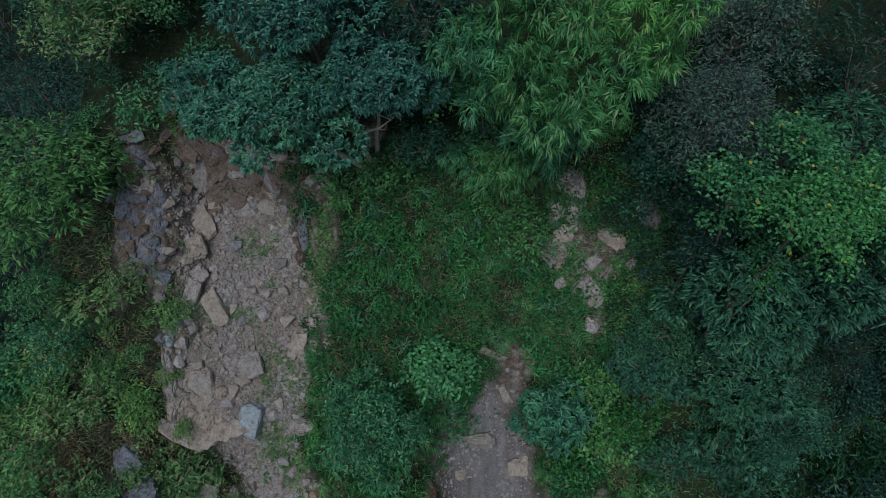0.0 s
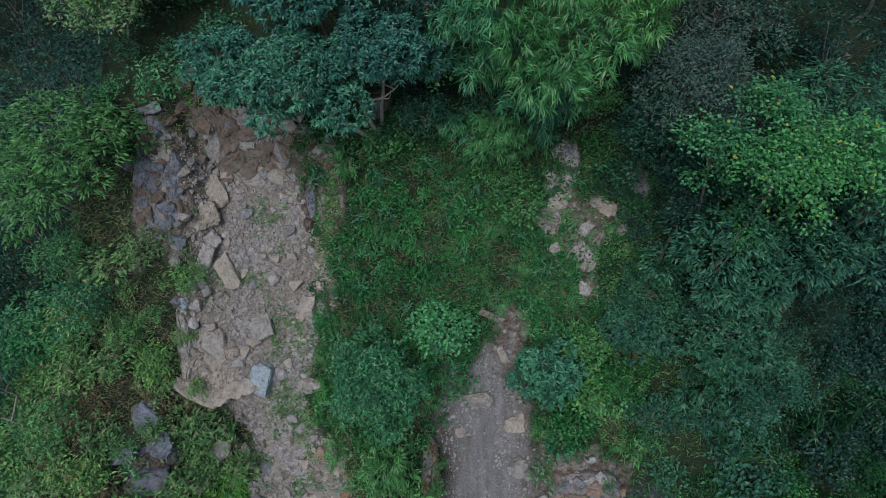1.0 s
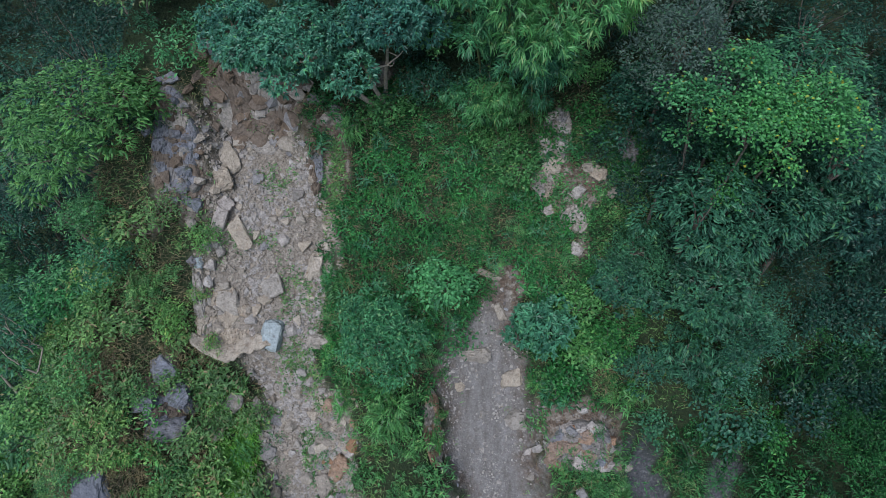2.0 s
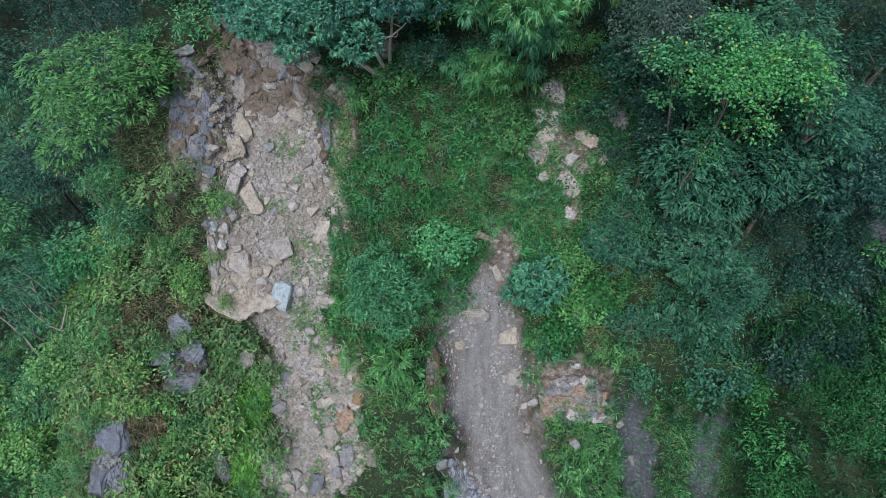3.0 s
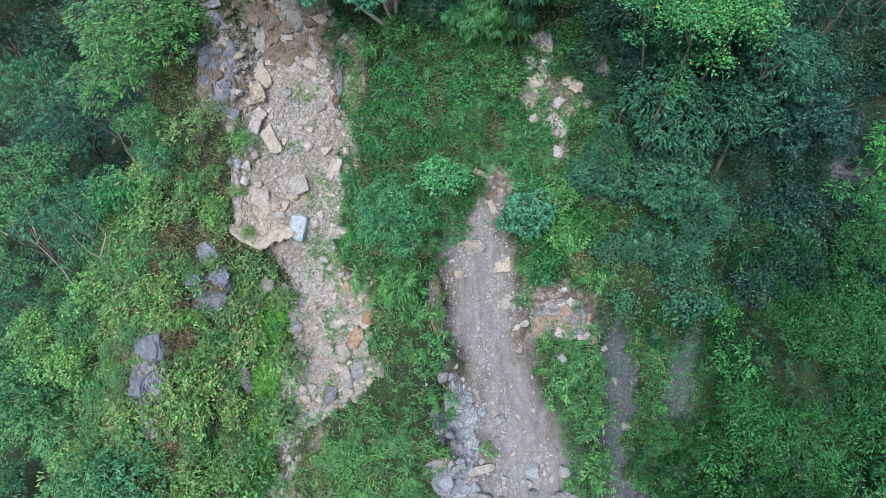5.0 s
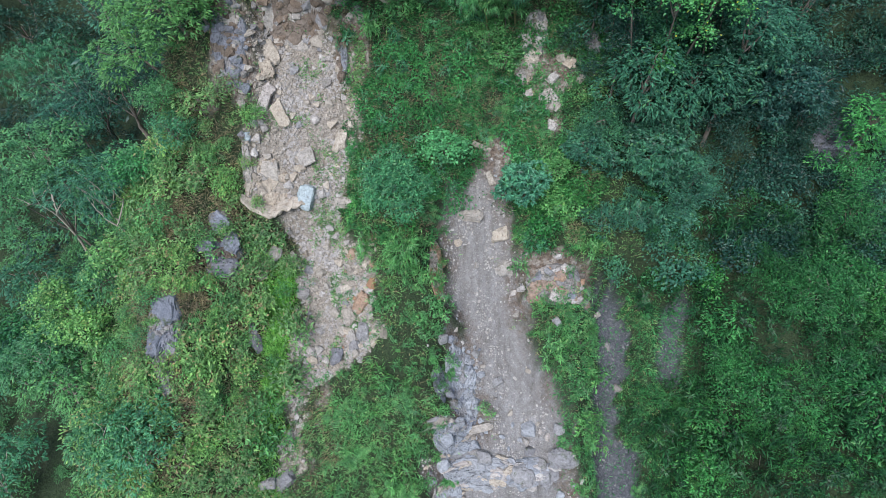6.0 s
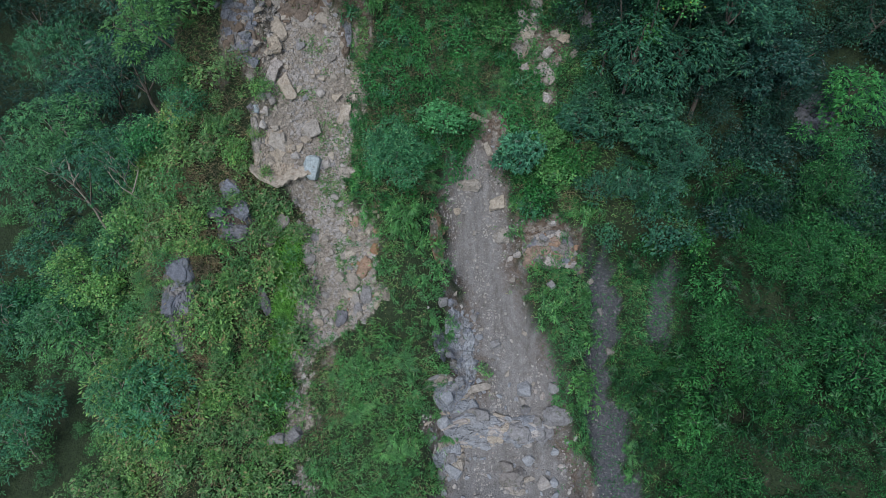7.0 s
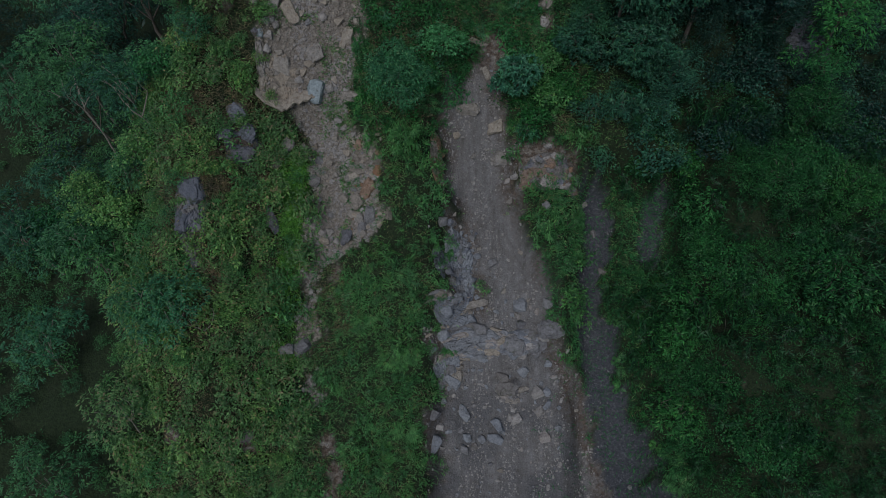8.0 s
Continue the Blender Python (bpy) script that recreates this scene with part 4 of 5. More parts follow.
def scatter(models, points, scale, seed, tilt=0.35):
    """The models at the points, each with its own turn and size; the first ones are the models themselves."""
    rng = np.random.default_rng(seed)
    used = set()
    for i, (x, y) in enumerate(points):
        ob = models[i % len(models)]
        n = normal_at(x, y).lerp(Vector((0, 0, 1)), 1 - tilt).normalized()
        s = rng.uniform(*scale)
        q = n.to_track_quat("Z", "Y").to_matrix().to_4x4() @ pose(0, 0, 0, 0, 0, rng.uniform(0, 360))
        m = Matrix.Translation((x, y, float(ground(x, y)) - 0.03)) @ q @ Matrix.Diagonal((s * rng.uniform(0.85, 1.15), s * rng.uniform(0.85, 1.15), s, 1))
        if ob.name in used:
            copy_thing(ob, m)
        else:
            used.add(ob.name)
            ob.matrix_basis = m


def bare_at(x, y):
    return np.maximum.reduce([scree_at(x, y), 0.75 * bank_at(x, y), rubble_at(x, y), brook_at(x, y), patch_at(x, y)])


def spread(seed, count, x0, x1, y0, y1, gap, keep):
    """Up to count spots in a stretch of the plan, gap apart, where keep(x, y) > chance."""
    rng = np.random.default_rng(seed)
    out = np.zeros((0, 2))
    xs, ys = rng.uniform(x0, x1, count * 12), rng.uniform(y0, y1, count * 12)
    k = keep(xs, ys) > rng.random(len(xs))
    for q in np.stack([xs[k], ys[k]], 1):
        if len(out) >= count:
            break
        if not len(out) or ((out - q) ** 2).sum(1).min() > gap * gap:
            out = np.vstack([out, q])
    return [tuple(map(float, q)) for q in out]


def near_band(x, y):
    return np.exp(-((x + 9.2) / 0.8) ** 4) * smooth((y + 1) / 2) * smooth((10.5 - y) / 1.5)


def off_bare(x, y):
    return (1 - bare_at(x, y)) ** 2


def clear_of(margin):
    """Keeps whole bushes, not their feet alone, off the bare ground."""
    def keep(x, y):
        worst = np.maximum.reduce([np.maximum(brook_at(x + d, y), np.maximum(scree_at(x + d, y), rubble_at(x + d, y))) for d in (-margin, 0.0, margin)])
        return (1 - worst) ** 2 * off_bare(x, y)
    return keep


def off_grass(x, y):
    return off_bare(x, y) * (1 - near_band(x, y))


def models(name, kind, mat, radius, flat, count, density, seed, label, category, group, variants=3, leaf=1.0):
    return [plant_model(name, kind, mat, radius, flat, count, density, seed + k, label, category, group, leaf) for k in range(variants)]


# left rib: scrub and lime-green bushes
scatter(models("scrub_bush", "small", SCRUB, 0.75, 0.75, 6, 18, 200, "low olive-green scrub bush on the rib", "bush", "scrub on the rib"), spread(1, 170, -19, -8.2, -9, 14.5, 0.7, off_grass), (0.65, 1.4), 1)
scatter(models("leafy_bush", "small", LIME, 0.8, 0.75, 6, 17, 210, "yellow-green leafy bush on the rib", "bush", "leafy bushes on the rib"), spread(2, 90, -19, -9, -8, 15.5, 0.9, off_grass), (0.6, 1.2), 2)
scatter(models("hillside_bush", "round", DARK_SHADED, 1.3, 0.85, 8, 9, 305, "dark bush on the shaded bank", "bush", "bushes on the shaded bank", leaf=0.9), spread(15, 34, 15.5, 27, 9.8, 19, 1.3, lambda x, y: np.where(np.hypot(x - 22.7, y - 15.6) < 1.6, 0.0, 1.0)), (0.7, 1.2), 15)
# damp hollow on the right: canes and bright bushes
scatter(models("cane_bush", "star", HOLLOW_SHADE, 1.0, 0.9, 9, 5.5, 220, "dense bamboo-like cane bush with narrow drooping leaves", "cane", "canes in the damp hollow", leaf=1.0), spread(3, 195, 10.2, 28, -13, 12.0, 0.95, lambda x, y: clear_of(1.1)(x, y) * np.where((y > 9.3) & (x < 14), 0.3, 1.0)), (0.7, 1.45), 3)
scatter(models("bright_bush", "small", CREEPER, 1.3, 0.7, 9, 8, 230, "bright green leafy bush among the canes", "bush", "bright bushes in the hollow", leaf=0.8), spread(4, 135, 10.6, 27, -12, 13, 1.05, clear_of(1.0)), (0.45, 1.0), 4)
# middle strips
scatter(models("strip_bush", "star", GLADE, 0.55, 0.8, 5, 14, 240, "small bright cane bush between rubble and gully", "bush", "small bushes between the gullies"), spread(5, 165, -5.5, 8.6, -9, 10.2, 0.55, clear_of(0.4)), (0.6, 1.3), 5)
scatter(models("herb_bush", "small", CREEPER, 0.5, 0.6, 5, 19, 250, "low green herb bush on the slope", "bush", "herbs on the slope"), spread(6, 110, -8.0, 8.5, 9, 18.5, 0.6, lambda x, y: off_bare(x, y) * np.where(y > 12.5, 0.75, 1.0)), (0.55, 1.2), 6)
scatter(models("weed_clump", "small", BRIGHT, 0.42, 0.6, 5, 26, 310, "bright green leafy weeds on the steep soil", "plant", "weeds on the steep soil", leaf=0.8), spread(16, 105, -5.2, 6.2, 12.0, 18.2, 0.45, lambda x, y: off_bare(x, y) * smooth(fbm(x, y, 1.6, 3, 36) * 3 + 0.6)), (0.6, 1.35), 16, 0.8)
scatter(models("fan_weed", "star", CANE, 0.4, 0.7, 4, 14, 315, "fan-leaved weed on the steep soil", "plant", "fan-leaved weeds on the steep soil"), spread(17, 55, -5.2, 6.2, 11.8, 18.2, 0.6, off_bare), (0.6, 1.3), 17, 0.8)
scatter(models("low_bush", "small", GLADE, 0.55, 0.6, 5, 19, 320, "low fresh green bush on the lower slope", "bush", "low bushes on the lower slope", leaf=0.9), spread(18, 130, -13, 8.5, -11, 9, 0.6, off_bare), (0.6, 1.3), 18)
scatter(models("rubble_weed", "small", BRIGHT, 0.34, 0.5, 4, 26, 330, "sparse fresh weeds between stones of the rubble", "plant", "weeds on the rubble", leaf=0.7), spread(19, 46, -8.2, -3.4, 2.0, 9.2, 0.35, lambda x, y: rubble_at(x, y) * smooth(fbm(x, y, 1.3, 3, 39) * 3 + 0.4) * np.where(y < 4.2, 1.0, 0.6)), (0.55, 1.3), 19, 0.6)
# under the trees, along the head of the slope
scatter(models("shade_bush", "small", DARK_SHADED, 1.4, 0.8, 8, 5.5, 260, "dark bush under the trees", "bush", "bushes under the trees"), spread(7, 80, -22, 30, 10, 26, 1.5, lambda x, y: off_bare(x, y) * (np.clip((np.abs(x + 1) - 8) / 4, 0, 1) + (y > 19.2)) * np.where((x > -18) & (x < -10) & (y < 17), 0.0, 1.0)), (0.6, 1.15), 7)
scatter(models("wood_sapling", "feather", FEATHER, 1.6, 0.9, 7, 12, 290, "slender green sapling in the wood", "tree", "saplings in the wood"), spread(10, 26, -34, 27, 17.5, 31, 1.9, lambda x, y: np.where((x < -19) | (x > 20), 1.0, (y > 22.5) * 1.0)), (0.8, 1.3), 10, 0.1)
scatter(models("thicket", "feather", DARK_SHADED, 1.8, 0.8, 8, 7, 295, "dark thicket in the shaded ravine", "bush", "thickets in the ravine"), spread(11, 40, -44, -18, 15, 42, 2.2, lambda x, y: np.ones_like(x)), (0.9, 1.6), 11)
scatter(models("ravine_bush", "small", LIGHT_FEATHER, 1.3, 0.8, 7, 8, 270, "green bush on the ravine's side", "bush", "bushes on the ravine's side"), spread(8, 140, -34, -14.5, -9, 18, 1.2, off_bare), (0.6, 1.15), 8)
scatter(models("bank_bush", "round", FEATHER, 1.1, 0.85, 7, 9, 275, "dark green bush on the steep bank", "bush", "bushes on the steep bank"), spread(12, 75, 9.0, 28, 9.5, 21, 1.15, clear_of(0.8)), (0.6, 1.2), 12)
scatter(models("scarp_bush", "small", CANE, 1.1, 0.85, 7, 9, 276, "green bush above the scarp", "bush", "bushes above the scarp"), spread(13, 55, -19, -8.5, 18.4, 26, 1.1, lambda x, y: np.where(((x > -10.6) & (y < 20.3)) | (x < -13.6 + 0.35 * np.clip(y - 17, 0, 12)), 0.0, 1.0)), (0.6, 1.2), 13)
scatter(models("slope_bush", "small", DARK_SHADED, 1.5, 0.85, 8, 6, 285, "green bush filling the gaps of the wood", "bush", "bushes between the upper trees"), spread(14, 40, 6.2, 24, 13.6, 22, 1.25, lambda x, y: off_bare(x, y) * np.where((y < 16.2) & (x < 9.5), 0.0, 1.0)), (0.6, 1.1), 14)
scatter(models("fern", "fern", GLADE, 0.75, 1, 13, 0, 280, "bright green fern with arching fronds", "fern", "ferns on the slope"), spread(9, 150, -16, 14, -9, 18, 0.6, lambda x, y: off_bare(x, y) * 0.9), (0.6, 1.3), 9, 0.7)


# ---- low cover ----
def cover(name, label, mat, seed, count, box, keep, length, width, rise, kind="grass"):
    rng = np.random.default_rng(seed)
    x0, x1, y0, y1 = box
    x, y = rng.uniform(x0, x1, count * 4), rng.uniform(y0, y1, count * 4)
    k = keep(x, y) > rng.random(len(x))
    x, y = x[k][:count], y[k][:count]
    each = 5
    X, Y = np.repeat(x, each) + rng.normal(0, 0.09, len(x) * each), np.repeat(y, each) + rng.normal(0, 0.09, len(x) * each)
    p = np.stack([X, Y, ground(X, Y) - 0.02], 1)
    n = len(p)
    a = rng.uniform(0, 2 * math.pi, n)
    if kind == "grass":
        d = np.stack([np.cos(a) * 0.7, np.sin(a) * 0.5 - 0.5, rng.uniform(*rise, n)], 1)
        v, f = blades(p, d, unit(UP * 0.7 + (0, -0.7, 0) + rng.normal(0, 0.3, p.shape)), rng.uniform(*length, n), rng.uniform(*width, n), 0.05, 0.35, True)
    else:
        p[:, 2] += rng.uniform(0.02, 0.22, n)
        d = np.stack([np.cos(a), np.sin(a) - 0.3, rng.uniform(*rise, n)], 1)
        v, f = blades(p, d, unit(UP + (0, -0.5, 0) + rng.normal(0, 0.3, p.shape)), rng.uniform(*length, n), rng.uniform(*width, n), 0.1, 0.1)
    return tagged(new(name, mesh_of(name, v, f, mat)), label, "grass" if kind == "grass" else "creeper", kind="stuff")


cover("grass", "bright green grass along the runnel of rubble", MEADOW, 301, 3600, (-11, -7.5, -4, 11), lambda x, y: near_band(x, y) * (1 - rubble_at(x, y)) * (0.2 + 0.8 * smooth(fbm(x, y, 1.1, 3, 32) * 3 + 0.6)), (0.2, 0.45), (0.03, 0.05), (0.2, 0.9))
cover("grass", "rough green grass over the slope", SCRUB, 302, 8500, (-18, 14, -12, 18.5), lambda x, y: off_bare(x, y) * np.where((y > 12) & (np.abs(x) < 7), 0.12, 1.0) * (0.35 + 0.65 * smooth(fbm(x, y, 2.5, 3, 31) * 2 + 0.5)), (0.22, 0.55), (0.02, 0.04), (0.25, 1.1))
cover("dry_grass", "dry straw-coloured grass in tufts", STRAW, 303, 10000, (-17, 8, -12, 19), lambda x, y: off_grass(x, y) * np.where((x > -5.5) & (y < 10), 0.25, 1.0) * (0.1 + smooth(fbm(x, y, 1.8, 3, 33) * 4 - 0.6) + 0.6 * ((y > 12) & (np.abs(x) < 6)) + 0.8 * (x < -9.8)), (0.3, 0.8), (0.015, 0.03), (0.3, 1.2))
cover("dry_grass", "brown dry grass hanging round the rocks of the rib", STRAW, 312, 1500, (-16, -10.3, 2, 11.8), lambda x, y: off_grass(x, y) * smooth(fbm(x, y, 1.3, 3, 45) * 4 + 0.1), (0.35, 0.8), (0.02, 0.035), (0.3, 1.0))
cover("grass", "fresh green grass on the lower slope", GLADE, 313, 3200, (-13, 0.5, -10, 3.5), off_bare, (0.2, 0.5), (0.03, 0.055), (0.2, 0.9))
cover("creepers", "small-leaved green creepers on the steep soil", CREEPER, 304, 9500, (-5.5, 6.5, 11.5, 18.6), lambda x, y: off_bare(x, y) * (0.12 + 0.88 * smooth(fbm(x, y, 1.4, 4, 35) * 4.5 + 0.2)), (0.07, 0.15), (0.05, 0.085), (0.0, 0.6), "creeper")
cover("creepers", "low dark weeds on the steep soil", HOLLOW_SHADE, 306, 4500, (-6, 9, 11.5, 19.5), lambda x, y: off_bare(x, y) * (0.3 + 0.7 * smooth(fbm(x, y, 0.9, 3, 39) * 3)), (0.1, 0.22), (0.03, 0.06), (0.2, 1.2), "creeper")
cover("creepers", "small-leaved green creepers between the rubble", SCRUB, 305, 3500, (-11, -3, 2, 19), lambda x, y: rubble_at(x, y) * np.where(y < 11.5, 1.0, 0.55) * smooth(fbm(x, y, 1.0, 3, 37) * 4 - 0.8), (0.09, 0.18), (0.05, 0.08), (0.1, 0.8), "creeper")
cover("creepers", "green weeds growing over the cliff and the scarp", SCRUB, 309, 1700, (-13.2, -4.2, 14.5, 20.5), lambda x, y: patch_at(x, y) * smooth(fbm(x, y, 0.8, 3, 41) * 4 - 0.2), (0.12, 0.26), (0.05, 0.09), (0.2, 1.2), "creeper")
cover("creepers", "green weeds between the pale rocks of the bank", GLADE, 310, 1300, (3.2, 8.6, 13.8, 18.8), lambda x, y: 0.25 + 0.75 * smooth(fbm(x, y, 0.7, 3, 43) * 4), (0.1, 0.22), (0.05, 0.08), (0.1, 1.0), "creeper")
cover("creepers", "dark green weeds under the canes", HOLLOW_SHADE, 307, 2600, (10, 27, -12, 17), off_bare, (0.12, 0.3), (0.05, 0.1), (0.1, 1.0), "creeper")
cover("grass", "green grass strips beside the brook", BRIGHT, 308, 4500, (5.2, 15, -9, 9.8), lambda x, y: np.maximum(off_bare(x, y), brook_at(x, y) * np.where(x > 11.5, 0.6, 0.2)), (0.2, 0.45), (0.025, 0.045), (0.2, 0.9))
cover("grass", "rough dark green growth at the foot of the slope", BRIGHT, 311, 3500, (-30, 30, -34, -11), off_bare, (0.6, 1.5), (0.08, 0.2), (0.2, 1.0))


# ---- rocks ----
def rock_mesh(seed, size, mat, points=18, square=0.5, rough=0.0):
    """An angular stone: the hull of points on a squarish lump."""
    rng = np.random.default_rng(seed)
    q = unit(rng.normal(0, 1, (points, 3)))
    if square > 0.8:
        q[:8] = unit(np.array([(a, b, c) for a in (-1, 1) for b in (-1, 1) for c in (-1, 1)], float) + rng.normal(0, 0.14, (8, 3)))
    q = q / np.maximum(np.abs(q).max(1, keepdims=True), 1e-6) * square + q * (1 - square)
    bm = bmesh.new()
    for v in q * np.array(size) * rng.uniform(0.82, 1.0, (points, 1)):
        bm.verts.new(v)
    res = bmesh.ops.convex_hull(bm, input=bm.verts)
    loose = [v for v in bm.verts if not v.link_faces]
    bmesh.ops.delete(bm, geom=loose, context="VERTS")
    if not rough:
        bmesh.ops.bevel(bm, geom=list(bm.edges), offset=min(size) * 0.07, segments=1, affect="EDGES")
    else:
        bmesh.ops.triangulate(bm, faces=list(bm.faces))
        for _ in range(2 if points > 24 else 1):
            bmesh.ops.subdivide_edges(bm, edges=list(bm.edges), cuts=1, use_grid_fill=True)
        k = 1.6 / max(size)
        for v in bm.verts:
            v.co *= 1 + rough * noise.fractal(v.co * k * 1.7 + Vector((seed, 0, 0)), 0.8, 2.0, 3)
    me = bpy.data.meshes.new("stone")
    bm.to_mesh(me)
    bm.free()
    me.materials.append(mat)
    return me


def rest(x, y, sink, turn, lean=1.0):
    n = normal_at(x, y, 0.9).lerp(Vector((0, 0, 1)), 1 - lean)
    n = Vector((n.x * 0.5, n.y, n.z)).normalized()
    return Matrix.Translation((x, y, float(ground(x, y)) - sink)) @ n.to_track_quat("Z", "Y").to_matrix().to_4x4() @ pose(0, 0, 0, 0, 0, turn)


def boulder(x, y, size, mat, turn, label, seed, group="", lean=1.0, sink=0.25, name="boulder", square=0.55, rough=0.18):
    ob = new(name, rock_mesh(seed, size, mat, 26, square, rough))
    ob.matrix_basis = rest(x, y, -size[2] * (1 - 2 * sink) * 0.5, turn, lean)
    return tagged(ob, label, "rock", group)


def bedrock(x, y, rx, ry, proud, block, stretch, seed, mats, base_pose):
    """Rugged rock grown out of the slope: blocks of uneven height, worn by noise, sunk in at the rim."""
    n = 34 + int(18 * max(rx, ry))
    U, V = np.meshgrid(np.linspace(-1.15, 1.15, n), np.linspace(-1.15, 1.15, n))
    X, Y = x + U * rx, y + V * ry
    W = 0.25 * fbm(X, Y, 0.6, 3, seed)
    A = 0.75 * (Y + ground_shape(X, Y))
    mark, rim = cells((X + W) / stretch[0], (A + W) / stretch[1], block, seed)
    fine_mark, fine_rim = cells((X - W) / stretch[0], (A + W) / stretch[1], block * 0.42, seed + 3)
    edge = 1 - np.hypot(U, V) + 0.3 * fbm(X, Y, 0.7, 3, seed + 1)
    mask = smooth(edge / 0.35)
    h = proud * (mark - 0.25 + 0.35 * fine_mark) * smooth(rim / 0.1) + 0.3 * proud * smooth(fine_rim / 0.14) + 0.12 * proud * fbm(X, Y, 0.25, 3, seed + 2)
    h = mask * (h + 0.06) - (1 - mask) * 0.35
    Z = ground(X, Y)
    Zs = ground_shape(X, Y)
    Z = Z * 0.6 + (Zs + np.mean(Z - Zs)) * 0.4 * mask + Z * 0.4 * (1 - mask)
    P = np.stack([X, Y - 0.6 * h, Z + 0.8 * h], 2).reshape(-1, 3) - np.array(base_pose.translation)
    k = np.arange((n - 1) * n).reshape(n - 1, n)[:, :-1].ravel()
    faces = np.stack([k, k + 1, k + n + 1, k + n], 1)
    alive = (mask.ravel() > 0.02)[faces].any(1)
    me = mesh_of("bedrock", P, faces[alive], mats[0])
    for other in mats[1:]:
        me.materials.append(other)
    pick = (mark.ravel()[faces[alive][:, 0]] * 977).astype(int) % len(mats)
    me.polygons.foreach_set("material_index", pick.tolist())
    return me


def outcrop(x, y, rx, ry, count, size, mats, label, seed, stretch=(0.9, 0.75, 0.65), twist=35, sink=0.12, proud=0.2, lift=0.02):
    """Bedrock that stands out of the soil, with broken blocks on it, under one foot."""
    rng = np.random.default_rng(seed)
    root = new("rock_outcrop")
    root.matrix_basis = pose(x, y, float(ground(x, y)))
    part("bedrock", bedrock(x, y, rx * 1.15, ry * 1.15, proud, size * 1.7, stretch, seed, mats, root.matrix_basis), root)
    for i in range(int(count * 0.8)):
        px, py = x + rng.normal(0, rx * 0.5), y + rng.normal(0, ry * 0.5)
        s = size * rng.uniform(0.3, 0.95)
        me = rock_mesh(seed * 31 + i, (s * stretch[0] * rng.uniform(0.65, 1.3), s * stretch[1] * rng.uniform(0.65, 1.2), s * stretch[2] * rng.uniform(0.7, 1.2)), mats[i % len(mats)], 20, 0.5, 0.22)
        m = rest(px, py, -0.15 * proud - lift, rng.uniform(-twist, twist), 0.7)
        part("rock", me, root, m=root.matrix_basis.inverted() @ m)
    return tagged(root, label, "rock")


# slabs and boulders of the slide
SLIDE = "boulders in the slide"
boulder(-9.6, 17.65, (0.52, 0.72, 0.25), SAND, 4, "long sand-coloured slab at the slide's edge", 401, SLIDE, square=0.85)
boulder(-9.65, 16.75, (0.40, 0.55, 0.28), SAND, -4, "weathered tan slab at the slide's edge", 402, SLIDE, square=0.85)
boulder(-9.55, 16.1, (0.33, 0.34, 0.25), PEBBLE, 20, "square pale stone at the slide's edge", 403, SLIDE, square=0.85)
boulder(-9.8, 15.5, (0.34, 0.6, 0.22), PEBBLE, -28, "flat pale slab at the slide's edge", 404, SLIDE, square=0.85)
boulder(-10.3, 14.6, (0.26, 0.22, 0.2), GREY, 10, "small pale stone at the slide's edge", 405, SLIDE)
boulder(-8.95, 15.2, (0.40, 0.8, 0.28), SAND, 24, "bright sand-coloured slab lying in the rubble", 406, SLIDE, square=0.85)
boulder(-10.7, 14.1, (0.25, 0.3, 0.2), ICE, 0, "small pale bluish block", 407, SLIDE)
boulder(-7.55, 13.7, (0.62, 0.55, 0.3), TAN, 30, "blunt tan boulder in the rubble", 408, SLIDE)
boulder(-5.7, 14.3, (0.45, 0.7, 0.35), SAND, -14, "tall pale boulder at the rubble's edge", 409, SLIDE)
boulder(-9.6, 13.3, (0.55, 0.9, 0.3), TAN, 10, "rough tan boulder above the ledge", 410, SLIDE)
boulder(-5.6, 12.1, (0.6, 0.4, 0.4), TAN, 5, "brown boulder over a dark hollow", 411, SLIDE)
boulder(-6.9, 12.4, (0.6, 0.18, 0.14), GREY, 8, "flat grey slab in the rubble", 412, SLIDE, square=0.85)
boulder(-7.7, 12.3, (0.55, 0.75, 0.45), ICE, -12, "broken pale blue-grey block on the ledge", 413, SLIDE, 0.8, square=0.9, rough=0.07)
boulder(-8.25, 12.2, (0.26, 0.26, 0.2), ICE, 8, "broken pale blue-grey block on the ledge", 414, SLIDE, 0.8, square=0.9, rough=0.07)
boulder(-9.6, 10.15, (0.6, 0.5, 0.4), TAN, 15, "squat brown boulder in the grass", 415, SLIDE, 0.6)
boulder(-7.5, 9.9, (0.45, 0.3, 0.2), GREY, 12, "grey stone in the runnel", 416, SLIDE)
boulder(-7.9, 8.55, (0.42, 0.4, 0.22), GREY, 40, "grey stone in the runnel", 417, SLIDE)
boulder(-4.6, 7.9, (0.5, 0.7, 0.4), RUST, -30, "rust-orange boulder in the rubble", 418, SLIDE)
boulder(-5.3, 8.9, (0.55, 0.28, 0.25), TAN, 10, "long tan stone in the rubble", 419, SLIDE)
boulder(-5.3, 7.4, (0.5, 0.6, 0.3), TAN, 20, "tan boulder in the rubble", 420, SLIDE)
boulder(-5.9, 5.6, (0.42, 0.62, 0.35), BLUE, 8, "blue-grey boulder at the rubble's foot", 421, SLIDE)
boulder(-4.9, 5.9, (0.35, 0.4, 0.3), GREY, 30, "grey boulder at the rubble's foot", 422, SLIDE)
boulder(-4.5, 6.5, (0.4, 0.6, 0.3), GREY, 15, "grey boulder at the rubble's foot", 423, SLIDE)
boulder(-5.1, 6.4, (0.3, 0.4, 0.3), TAN, 50, "tan stone at the rubble's foot", 424, SLIDE)
